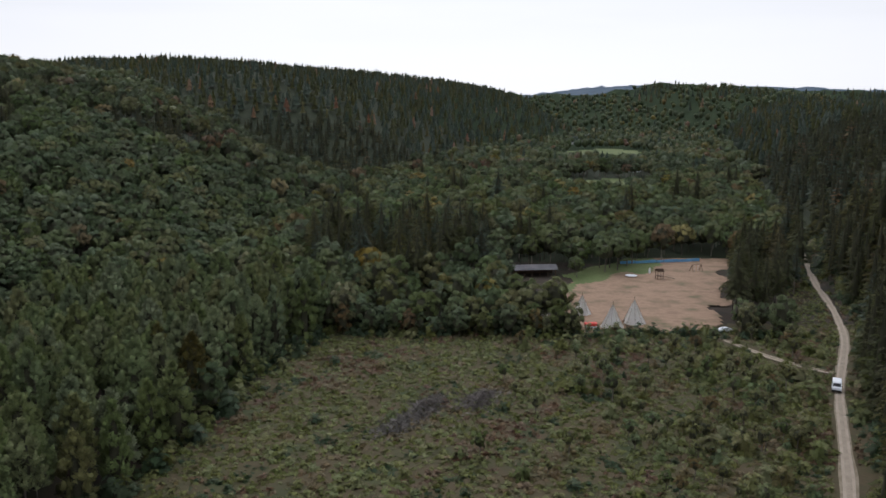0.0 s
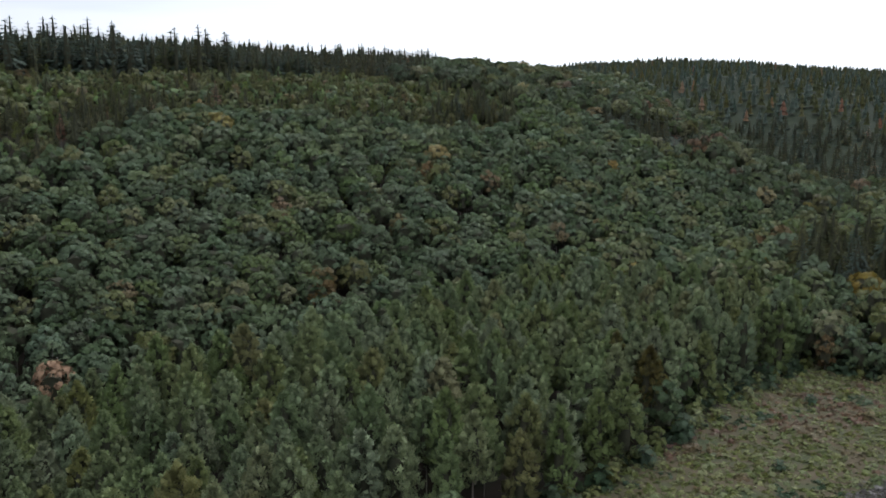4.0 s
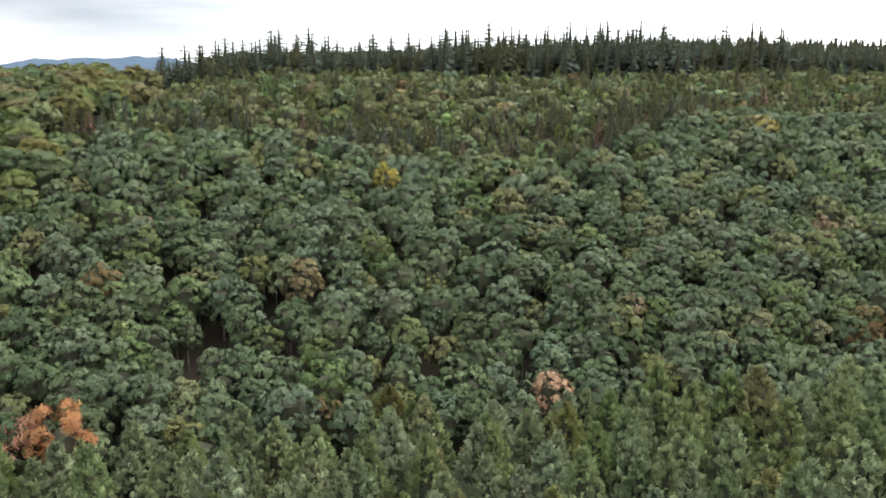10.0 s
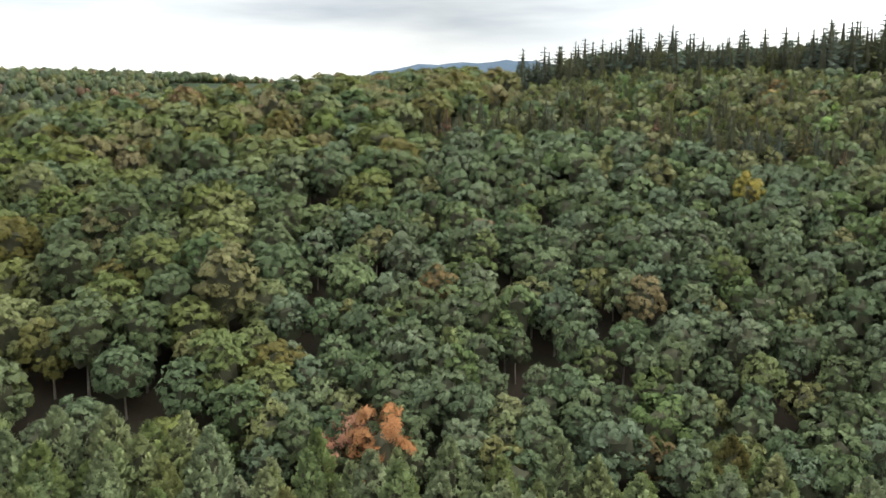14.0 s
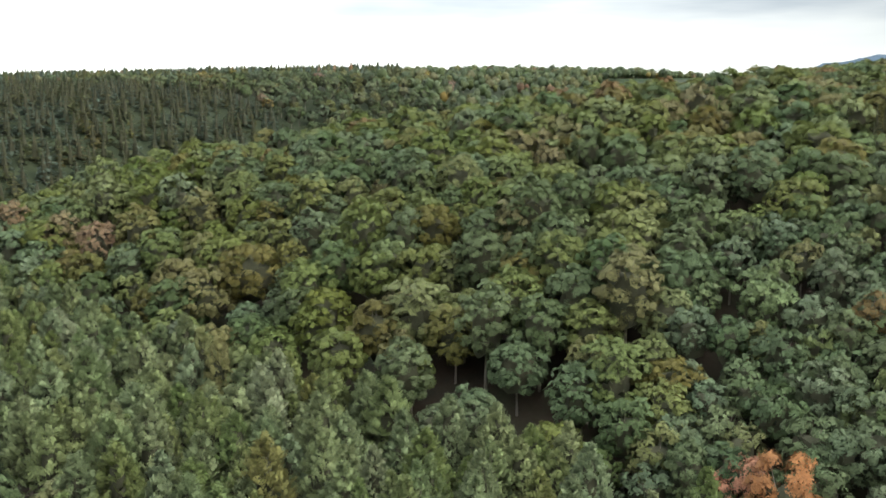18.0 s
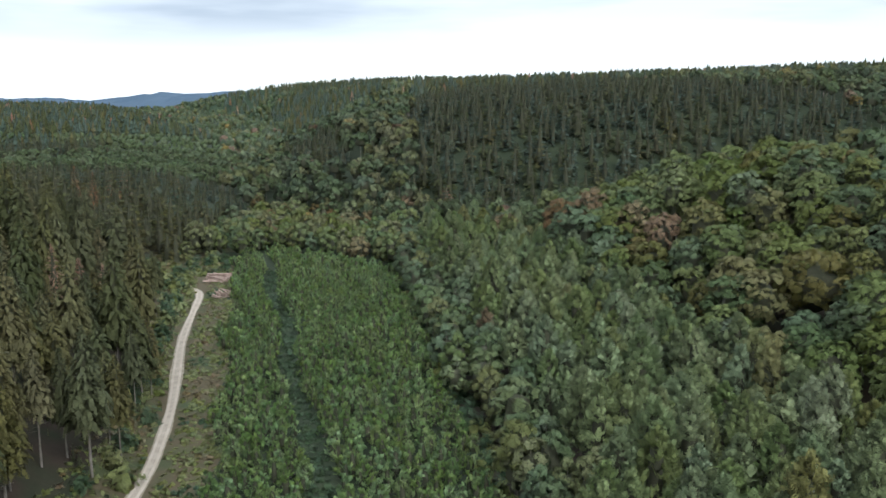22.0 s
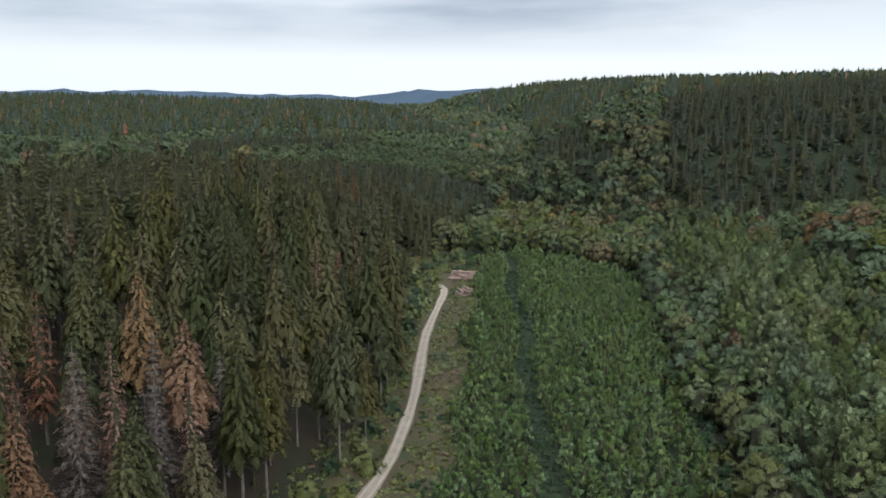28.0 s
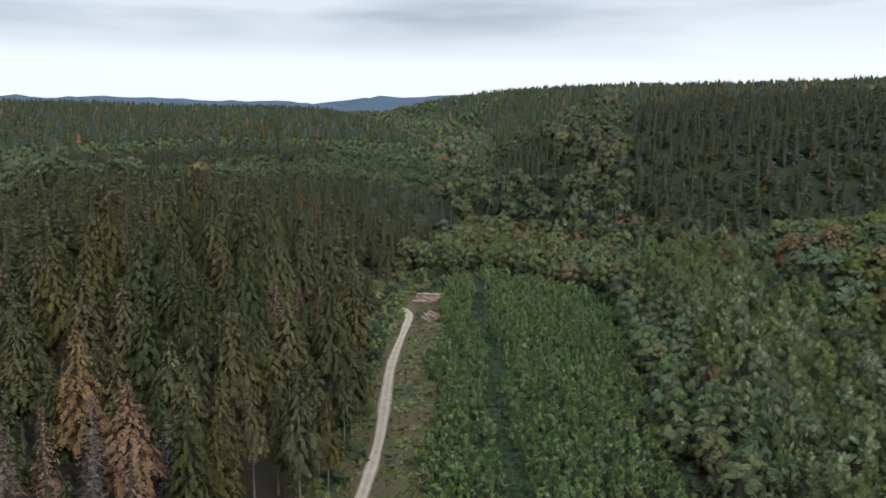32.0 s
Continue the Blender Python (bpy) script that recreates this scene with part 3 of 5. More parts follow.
def height(x, y):
    x, y = np.asarray(x, float), np.asarray(y, float)
    w = np.maximum(west_foot(y) - x, 0)
    low = np.clip((110 - y) / 60, 0, 1)
    amp = 72 - 12 * low + 4 * np.clip((y - 180) / 100, 0, 1) + 5 * np.clip((y - 400) / 100, 0, 1) + 8 * np.clip((-y - 300) / 60, 0, 1)
    reach = 128 - 16 * low - 14 * np.clip((-y - 130) / 50, 0, 1)
    west = amp * (1 - np.exp(-((w / reach) ** 1.22)))
    # side valleys: one south of the spur, one before the dark northern hill, one far up the valley
    fade = np.clip((x + 1000) / 500, 0, 1)
    off = y + 285 + 0.05 * (x + 250)
    west = west * (1 - 0.85 * fade * np.exp(-((off / (62 + 0.35 * np.clip(-x - 200, 0, 300) * (off > 0))) ** 2)))
    along = -(x + 20) * 0.62 + (y - 520) * 0.78
    across = (x + 20) * 0.78 + (y - 520) * 0.62
    west = west * (1 + 0.26 * np.clip(across / 110, 0, 1) * np.clip((y - 480) / 60, 0, 1))
    west = west * (1 - 0.75 * np.clip((430 - along) / 350, 0, 1) * np.exp(-((across / 70) ** 2)))
    west = west * (1 - 0.7 * fade * np.exp(-(((y + 950 - 0.3 * (x + 300)) / 130) ** 2)))
    west = west + (18 + 5 * low) * np.clip((w - 320) / 550, 0, 1)
    e = np.maximum(x - track_x(y) - 4, 0)
    east = 31 * (1 - np.exp(-e / 46)) * (1 - 0.45 * np.exp(-(((e - 420) / 130) ** 2))) + 11 * np.clip((e - 420) / 400, 0, 1)
    east = east * (1 - 0.5 * np.clip((-y - 380) / 250, 0, 1))
    east = east * (1 + 0.75 * np.clip((y - 200) / 350, 0, 1))
    floor = np.where(y < -600, (-600 - y) * 0.018, 0) - 5 * np.clip((-y - 290) / 70, 0, 1) - np.where(y > 400, (y - 400) * 0.006, 0)
    roll = 1.6 * np.sin(x / 61 + 0.7) * np.sin(y / 83 + 0.2) * np.clip((w + e) / 120, 0, 1)
    r = np.hypot(x, y)
    rim = np.clip((r - 1500) / 1200, 0, 1)
    rim = rim * rim * (3 - 2 * rim)
    az = np.arctan2(x, y)
    far = (29 + 14 * np.cos(az) + 24 * np.exp(-(((az - 0.24) / 0.22) ** 2)) + 18 * np.exp(-(((az - 0.36) / 0.15) ** 2)) + 10 * np.sin(az * 5 + 1.0) + 5 * np.sin(az * 13)) * rim + 12 * (0.5 + 0.5 * np.cos(az)) * np.clip((r - 2700) / 1500, 0, 1)
    blue = 140 * np.exp(-(((az + 1.53) / 0.15) ** 4)) * np.clip((r - 2700) / 600, 0, 1)
    far = far + blue
    z = west + east + floor + roll
    return z * (1 - 0.55 * rim) + far


FIELDS = ((122, 628, 34, 80), (196, 1040, 55, 150))


def in_field(q, m=0.0):
    """Grass fields on the floor of the northern valley."""
    return np.any([np.hypot((q[:, 0] - x - (q[:, 1] - y) * 0.19) / (a + m), (q[:, 1] - y) / (b + m)) < 1 for x, y, a, b in FIELDS], axis=0)


def grid_spots(x0, x1, y0, y1, step, rng, jitter=0.42):
    """A jittered grid of places."""
    gx, gy = np.meshgrid(np.arange(x0, x1, step), np.arange(y0, y1, step))
    gx = gx + (np.arange(gx.shape[0]) % 2)[:, None] * step / 2
    p = np.stack([gx.ravel(), gy.ravel()], 1)
    return p + rng.uniform(-jitter, jitter, p.shape) * step


def spots_on(p, rng, lo=0.8, hi=1.2):
    return np.column_stack([p, height(p[:, 0], p[:, 1]) - 0.1, rng.uniform(lo, hi, len(p))])


def patchy(p, size, seed):
    """A smooth patchwork of values from 0 to 1 over the plan."""
    x, y = p[:, 0] / size, p[:, 1] / size
    v = np.sin(x * 1.7 + seed) * np.sin(y * 1.3 + 2 * seed) + 0.6 * np.sin(x * 3.1 - y * 2.3 + seed * 3) + 0.4 * np.sin(x * 5.3 + y * 4.7 + seed)
    return np.clip(0.5 + v / 3.2, 0, 1)


# ground: rings round the middle of the valley, one sheet to the horizon
rad = np.concatenate([[0.5], np.geomspace(6, 206, 70), np.arange(209, 345, 3.0), np.geomspace(348, 4600, 90)])
ang = np.linspace(0, 2 * math.pi, 380, endpoint=False)
rr, aa = np.meshgrid(rad, ang, indexing="ij")
gx, gy = rr * np.sin(aa) - 10, rr * np.cos(aa) + 10
gz = height(gx, gy)
gz = gz + 0.25 * np.sin(gx / 2.3) * np.sin(gy / 2.9 + 1) * (np.abs(gx - track_x(gy)) > 4)
far_rough = np.random.default_rng(3).normal(0, 1, gz.shape) * np.clip((rr - 1500) / 300, 0, 1)
gz = gz + 5.5 * far_rough
gv = np.stack([gx, gy, gz], 2).reshape(-1, 3)
nr, na = rr.shape
ii, jj = np.meshgrid(np.arange(nr - 1), np.arange(na), indexing="ij")
kk = (jj + 1) % na
gf = np.stack([ii * na + jj, (ii + 1) * na + jj, (ii + 1) * na + kk, ii * na + kk], 2).reshape(-1, 4)[:, ::-1]
mid = gv[gf].mean(1)
mx, my = mid[:, 0], mid[:, 1]
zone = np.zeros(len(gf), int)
te, be = track_x(my), belt_east(my)
zone[(mx < te + 6) & (mx > be) & (my < 236) & (my > -330)] = 1
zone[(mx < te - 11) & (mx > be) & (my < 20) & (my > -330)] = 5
zone[(mx > te + 6) & (mx < te + np.where(np.abs(my + 232) < 30, 24, 8)) & (my < 300) & (my > -330)] = 1
wavy = 2.2 * np.sin(mx / 4.3 + my / 7) + 1.6 * np.sin(mx / 2.1 - my / 3.3)
meadow = (my > 226 + wavy) & (my < 292 + (mx - 45) * 0.95 + wavy) & (my < 336) & (mx > 33 + (my - 226) * 0.15 + wavy) & (mx < 72 + (my - 224) * 0.36 + wavy)
zone[meadow] = 2
rfar = np.hypot(mx, my)
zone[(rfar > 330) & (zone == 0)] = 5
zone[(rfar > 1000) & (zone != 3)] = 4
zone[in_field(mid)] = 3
# outermost rings carry the haze-blue hill colour
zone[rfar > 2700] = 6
ground = new("ground", mesh_from("ground", gv, gf, [FOREST_FLOOR, BRUSH_GROUND, DRY_GRASS, GREEN_GRASS, FAR_WOODS, DARK_WEEDS, HAZE_HILL], zone, smooth=True))
tagged(ground, "forested valley floor and hillsides with a dry meadow", "ground", kind="structure")


# dry meadow of the camp, green along its upper side
m1, m2 = np.meshgrid(np.arange(26, 124, 1.2), np.arange(220, 342, 1.2), indexing="ij")
n1, n2 = m1.shape
mv = np.stack([m1, m2, height(m1, m2) + 0.32], 2).reshape(-1, 3)
i1, i2 = np.meshgrid(np.arange(n1 - 1), np.arange(n2 - 1), indexing="ij")
mf = np.stack([i1 * n2 + i2, (i1 + 1) * n2 + i2, (i1 + 1) * n2 + i2 + 1, i1 * n2 + i2 + 1], 2).reshape(-1, 4)
mc = mv[mf].mean(1)
mx, my = mc[:, 0], mc[:, 1]
wavy = 2.2 * np.sin(mx / 4.3 + my / 7) + 1.6 * np.sin(mx / 2.1 - my / 3.3)
inside = (my > 225 + wavy) & (my < 306 + (mx - 45) * 0.95 + wavy) & (my < 336) & (mx > 32 + (my - 226) * 0.15 + wavy) & (mx < 73 + (my - 224) * 0.36 + wavy)
green = (my > 284 + (mx - 45) * 0.95 + 2 * wavy) & (mx < 84)
field = new("meadow", mesh_from("meadow", mv, mf[inside], [DRY_GRASS, GREEN_GRASS], green[inside].astype(int), smooth=True))
tagged(field, "dry tan meadow with green patches beside the tipis", "meadow", kind="structure")


# forest track: a worn strip with two pale wheel lines
def ribbon(name, pts, width, mats, label, lift=0.06):
    pts = np.array(pts, float)
    seg = np.concatenate([[0], np.cumsum(np.hypot(*np.diff(pts, axis=0).T))])
    s = np.arange(0, seg[-1], 1.5)
    cx, cy = np.interp(s, seg, pts[:, 0]), np.interp(s, seg, pts[:, 1])
    k = np.ones(15) / 15
    pad = lambda v: np.convolve(np.pad(v, 7, mode="edge"), k, "valid")
    cx, cy = pad(cx), pad(cy)
    tx, ty = np.gradient(cx), np.gradient(cy)
    ln = np.hypot(tx, ty)
    nx, ny = ty / ln, -tx / ln
    off = np.array([-0.5, -0.36, -0.16, 0.16, 0.36, 0.5]) * width
    wob = 0.12 * np.sin(s / 5.7) + 0.06 * np.sin(s / 2.6 + 1) + 0.15 * np.sin(s / 13.3)
    rows = []
    for c, o in enumerate(off):
        edge = wob * (1 if c in (0, 5) else 0.3) * (1 if o > 0 else -1)
        x, y = cx + nx * (o + edge), cy + ny * (o + edge)
        rows.append(np.stack([x, y, height(cx, cy) + lift + (0.05 if c in (2, 3) else 0.0)], 1))
    v = np.stack(rows, 1).reshape(-1, 3)
    n, m = len(s), len(off)
    a, b = np.meshgrid(np.arange(n - 1), np.arange(m - 1), indexing="ij")
    f = np.stack([a * m + b, a * m + b + 1, (a + 1) * m + b + 1, (a + 1) * m + b], 2).reshape(-1, 4)
    idx = np.array([0, 1, 2, 1, 0])[b.ravel()]
    ob = new(name, mesh_from(name, v, f, mats, idx))
    return tagged(ob, label, "road", kind="structure")


ty = np.concatenate([np.arange(-240, 392, 8.0)])
ribbon("road", np.vstack([[(-66, -262), (-74, -258), (-81, -253), (-85.5, -247)], np.stack([track_x(ty), ty], 1)]), 2.5, [TRACK_EDGE, TRACK_RUT, TRACK_MIDDLE], "pale gravel forest track with two wheel ruts")
ribbon("side_road", [(93, 190), (82, 199), (76, 215), (66, 244), (50, 262)], 2.2, [TRACK_EDGE, TRACK_RUT, TRACK_EDGE], "narrow gravel side track to the camp", 0.10)

# ---- things ----
def part(name, bm, material, parent, label=""):
    me = bpy.data.meshes.new(name)
    bm.to_mesh(me)
    bm.free()
    for m in (material if isinstance(material, (list, tuple)) else [material]):
        me.materials.append(m)
    ob = new(name, me)
    ob.parent = parent
    if label:
        ob["label"] = label
    return ob


def box(bm, x, y, z, sx, sy, sz, bevel=0.0, rz=0.0):
    """A box with its base's middle at x, y, z; its edges rounded by bevel."""
    r = bmesh.ops.create_cube(bm, size=1.0)
    vs = r["verts"]
    bmesh.ops.transform(bm, matrix=pose(x, y, z + sz / 2, 0, 0, rz) @ Matrix.Diagonal((sx, sy, sz, 1)), verts=vs)
    if bevel:
        es = {e for v in vs for e in v.link_edges}
        bmesh.ops.bevel(bm, geom=list(es), offset=bevel, segments=2, affect="EDGES", profile=0.6)
    return bm


def rod(bm, p, q, r, seg=8, r2=None):
    p, q = Vector(p), Vector(q)
    d = q - p
    m = Matrix.Translation((p + q) / 2) @ d.to_track_quat("Z", "Y").to_matrix().to_4x4()
    bmesh.ops.create_cone(bm, cap_ends=True, segments=seg, radius1=r, radius2=r if r2 is None else r2, depth=d.length, matrix=m)
    return bm


def at(name, x, y, rz=0.0, up=0.0):
    ob = new(name)
    ob.matrix_basis = pose(x, y, float(height(x, y)) + up, 0, 0, rz)
    ob.empty_display_size = 0.5
    return ob


def van(x, y, rz):
    ob = at("parked_van", x, y, rz, 0.05)
    bm = bmesh.new()
    side = [(-2.45, .45), (-2.45, 1.25), (-2.30, 2.05), (-2.0, 2.22), (1.0, 2.22), (1.35, 2.0), (1.75, 1.32), (2.35, 1.12), (2.45, .85), (2.45, .45)]
    for s in (-1, 1):
        bm.faces.new([bm.verts.new((px, s * (0.96 if pz < 1.4 else 0.86), pz)) for px, pz in side])
    bm.verts.ensure_lookup_table()
    n = len(side)
    for i in range(n):
        j = (i + 1) % n
        bm.faces.new([bm.verts[i], bm.verts[j], bm.verts[n + j], bm.verts[n + i]])
    bmesh.ops.recalc_face_normals(bm, faces=bm.faces)
    bmesh.ops.bevel(bm, geom=list(bm.edges), offset=0.05, segments=2, affect="EDGES")
    part("body", bm, WHITE_PAINT, ob, "silver-white painted van body")
    bm = bmesh.new()
    v = [bm.verts.new(p) for p in ((1.40, -.74, 1.98), (1.40, .74, 1.98), (1.78, .80, 1.36), (1.78, -.80, 1.36))]
    bm.faces.new(v)
    bmesh.ops.solidify(bm, geom=bm.faces[:], thickness=0.03)
    part("windscreen", bm, DARK_GLASS, ob, "dark windscreen glass")
    bm = bmesh.new()
    box(bm, -2.44, 0, 1.35, 0.06, 1.4, 0.55, 0.02)
    part("rear_window", bm, DARK_GLASS, ob)
    for s in (-1, 1):
        for px, ln in ((-1.5, 1.1), (-0.2, 1.1), (0.9, 0.7)):
            bm = bmesh.new()
            box(bm, px, s * 0.915, 1.42, ln, 0.05, 0.5, 0.02)
            part("side_window", bm, DARK_GLASS, ob)
        bm = bmesh.new()
        box(bm, 2.40, s * .68, 0.82, 0.12, 0.35, 0.2, 0.03)
        part("headlight", bm, WHITE_CLOTH, ob, "clear headlight")
        bm = bmesh.new()
        box(bm, -2.44, s * .8, 0.95, 0.06, 0.14, 0.45, 0.02)
        part("tail_light", bm, RED_CLOTH, ob, "red tail light")
        bm = bmesh.new()
        box(bm, 1.5, s * 1.06, 1.3, 0.1, 0.2, 0.2, 0.03)
        part("mirror", bm, RUBBER, ob)
        for px in (-1.5, 1.55):
            bm = bmesh.new()
            rod(bm, (px, s * 0.99, .34), (px, s * 0.75, .34), 0.34, 20)
            w = part("wheel", bm, RUBBER, ob, "black tyre")
            bm = bmesh.new()
            rod(bm, (px, s * 1.0, .34), (px, s * 0.9, .34), 0.2, 14)
            part("rim", bm, METAL, w, "grey steel rim")
    bm = bmesh.new()
    box(bm, 2.45, 0, 0.42, 0.16, 1.85, 0.28, 0.04)
    part("bumper", bm, RUBBER, ob, "black plastic bumper")
    tagged(ob, "silver-white van standing on the gravel forest track", "van")


def car(x, y, rz, mat, label):
    ob = at("parked_car", x, y, rz, 0.02)
    bm = bmesh.new()
    side = [(-2.1, .4), (-2.1, .95), (-1.6, 1.0), (-1.2, 1.45), (0.4, 1.45), (1.0, 1.0), (2.0, .85), (2.1, .4)]
    for s in (-1, 1):
        bm.faces.new([bm.verts.new((px, s * (0.88 if pz < 1.2 else 0.66), pz)) for px, pz in side])
    bm.verts.ensure_lookup_table()
    n = len(side)
    for i in range(n):
        j = (i + 1) % n
        bm.faces.new([bm.verts[i], bm.verts[j], bm.verts[n + j], bm.verts[n + i]])
    bmesh.ops.recalc_face_normals(bm, faces=bm.faces)
    bmesh.ops.bevel(bm, geom=list(bm.edges), offset=0.06, segments=2, affect="EDGES")
    part("body", bm, mat, ob)
    for s in (-1, 1):
        bm = bmesh.new()
        box(bm, -0.4, s * 0.77, 1.05, 1.5, 0.06, 0.32, 0.02)
        part("side_window", bm, DARK_GLASS, ob)
        for px in (-1.3, 1.3):
            bm = bmesh.new()
            rod(bm, (px, s * 0.9, .32), (px, s * 0.7, .32), 0.32, 16)
            part("wheel", bm, RUBBER, ob)
    tagged(ob, label, "car", "cars at the camp")


def tipi(x, y, h, r, rng):
    ob = at("tipi_tent", x, y, rng.uniform(0, 360))
    bm = bmesh.new()
    n = 18
    ring = []
    for k in range(5):
        f = k / 4
        z = h * 0.93 * f
        row = []
        for i in range(n):
            a = 2 * math.pi * i / n
            rr = r * (1 - f * 0.96) * (1 + 0.03 * math.cos(a * 9)) - 0.12 * math.sin(f * math.pi)
            row.append(bm.verts.new((rr * math.cos(a), rr * math.sin(a), z)))
        ring.append(row)
    for k in range(4):
        for i in range(n):
            if k < 2 and i == 0:
                continue
            bm.faces.new([ring[k][i], ring[k][(i + 1) % n], ring[k + 1][(i + 1) % n], ring[k + 1][i]])
    bmesh.ops.solidify(bm, geom=bm.faces[:], thickness=0.03)
    part("canvas", bm, CANVAS, ob, "off-white canvas cover")
    for i in range(9):
        a = 2 * math.pi * i / 9 + 0.1
        bm = bmesh.new()
        rod(bm, (r * .97 * math.cos(a), r * .97 * math.sin(a), 0), (-0.3 * math.cos(a), -0.3 * math.sin(a), h * 1.08), 0.05, 6, 0.03)
        part("pole", bm, LOG_WOOD, ob)
    tagged(ob, "off-white canvas tipi tent on wooden poles", "tent", "tipis in the camp")


def shelter(x, y, rz, ln, wd):
    ob = at("open_shelter", x, y, rz)
    for i in range(6):
        for s in (-1, 1):
            bm = bmesh.new()
            box(bm, -ln / 2 + 0.4 + i * (ln - 0.8) / 5, s * (wd / 2 - 0.3), 0, 0.2, 0.2, 2.6)
            part("post", bm, DARK_WOOD, ob)
    bm = bmesh.new()
    box(bm, 0, wd / 2 - 0.1, 0, ln, 0.12, 2.5)
    part("back_wall", bm, DARK_WOOD, ob, "dark timber back wall")
    for s in (-1, 1):
        bm = bmesh.new()
        v = [bm.verts.new(p) for p in ((-ln / 2 - .4, 0, 3.9), (ln / 2 + .4, 0, 3.9), (ln / 2 + .4, s * (wd / 2 + .5), 2.5), (-ln / 2 - .4, s * (wd / 2 + .5), 2.5))]
        bm.faces.new(v)
        bmesh.ops.solidify(bm, geom=bm.faces[:], thickness=0.12)
        part("roof", bm, ROOF_GREY, ob, "grey corrugated roof slope")
    tagged(ob, "long open timber shelter with a grey roof", "shelter")


def swing(x, y, rz):
    ob = at("swing_frame", x, y, rz)
    for s in (-1, 1):
        for d in (-1, 1):
            bm = bmesh.new()
            rod(bm, (s * 2.2, d * 1.2, 0), (s * 1.9, 0, 2.9), 0.09, 8)
            part("leg", bm, DARK_WOOD, ob)
    bm = bmesh.new()
    rod(bm, (-2.1, 0, 2.9), (2.1, 0, 2.9), 0.09, 8)
    part("beam", bm, DARK_WOOD, ob)
    for s in (-0.8, 0.8):
        bm = bmesh.new()
        box(bm, s, 0, 0.5, 0.45, 0.2, 0.05)
        seat = part("seat", bm, RUBBER, ob)
        for q in (-.2, .2):
            bm = bmesh.new()
            rod(bm, (s + q, 0, .52), (s + q, 0, 2.85), 0.02, 5)
            part("chain", bm, METAL, seat)
    tagged(ob, "dark wooden swing frame on the dry meadow", "swing")


def climbing_frame(x, y, rz):
    ob = at("climbing_frame", x, y, rz)
    for a in (-1, 1):
        for b in (-1, 1):
            bm = bmesh.new()
            rod(bm, (a, b, 0), (a, b, 3.2), 0.1, 8)
            part("post", bm, DARK_WOOD, ob)
    bm = bmesh.new()
    box(bm, 0, 0, 1.4, 2.3, 2.3, 0.12)
    part("deck", bm, DARK_WOOD, ob)
    for s in (-1, 1):
        bm = bmesh.new()
        v = [bm.verts.new(p) for p in ((-1.3, 0, 4.0), (1.3, 0, 4.0), (1.3, s * 1.4, 3.0), (-1.3, s * 1.4, 3.0))]
        bm.faces.new(v)
        bmesh.ops.solidify(bm, geom=bm.faces[:], thickness=0.06)
        part("roof", bm, DARK_WOOD, ob)
    bm = bmesh.new()
    for k in range(6):
        rod(bm, (1.1 + k * 0.9, -.5, 0.3 + 0.1 * (k % 2)), (1.1 + k * 0.9, .5, 0.3), 0.09, 6)
    rod(bm, (1.0, -.45, 1.5), (6.0, -.45, 0.25), 0.08, 6)
    rod(bm, (1.0, .45, 1.5), (6.0, .45, 0.25), 0.08, 6)
    part("ramp", bm, LOG_WOOD, ob, "log ramp")
    tagged(ob, "brown wooden climbing frame with a log ramp", "play frame")


def tarp_fence(x, y, rz, ln):
    ob = at("tarpaulin_fence", x, y, rz)
    n = int(ln / 3)
    for i in range(n + 1):
        bm = bmesh.new()
        rod(bm, (-ln / 2 + i * ln / n, 0, 0), (-ln / 2 + i * ln / n, 0, 1.6), 0.05, 6)
        part("post", bm, DARK_WOOD, ob)
    for i in range(n):
        bm = bmesh.new()
        box(bm, -ln / 2 + (i + .5) * ln / n, 0, 0.25 + 0.1 * math.sin(i * 2.1), ln / n - 0.1, 0.05, 1.15, 0.01)
        part("sheet", bm, BLUE_TARP, ob)
    tagged(ob, "blue tarpaulin sheets hung along a low fence", "fence")


def round_trampoline(x, y):
    ob = at("trampoline", x, y)
    bm = bmesh.new()
    bmesh.ops.create_cone(bm, cap_ends=True, segments=24, radius1=2.1, radius2=2.1, depth=0.08, matrix=pose(0, 0, 0.7))
    part("mat", bm, WHITE_CLOTH, ob)
    for i in range(6):
        a = i * math.pi / 3
        bm = bmesh.new()
        rod(bm, (2 * math.cos(a), 2 * math.sin(a), 0), (2 * math.cos(a), 2 * math.sin(a), 0.66), 0.04, 6)
        part("leg", bm, METAL, ob)
    tagged(ob, "round pale trampoline on thin metal legs", "trampoline")


def log_pile(x, y, rz, rows, cols, ln, rng, slant=0.0):
    """Stacked trunks lying across two bearers, ends uneven."""
    ob = at("log_pile", x, y, rz)
    for s in (-1, 1):
        bm = bmesh.new()
        rod(bm, (-cols * 0.2 - .3, s * ln * 0.3, 0.1), (cols * 0.2 + .3, s * ln * 0.3, 0.1), 0.12, 8)
        part("bearer", bm, LOG_WOOD, ob)
    for k in range(rows):
        for i in range(cols - k):
            if rng.random() < 0.15 + 0.12 * k:
                continue
            r = rng.uniform(0.15, 0.25)
            px = (i - (cols - k - 1) / 2) * 0.66 + rng.normal(0, .14)
            o = rng.normal(0, 0.55)
            q = slant * rng.normal(0, 1)
            bm = bmesh.new()
            tilt = rng.normal(0, 0.10) * slant
            rod(bm, (px - q, -ln / 2 + o, 0.4 + k * 0.34 - tilt), (px + q, ln / 2 + o, 0.4 + k * 0.34 + tilt), r, 9, r * 0.7)
            part("log", bm, PINE_LOG, ob)
    tagged(ob, "stack of peeled reddish pine trunks beside the track", "log pile", "log piles")


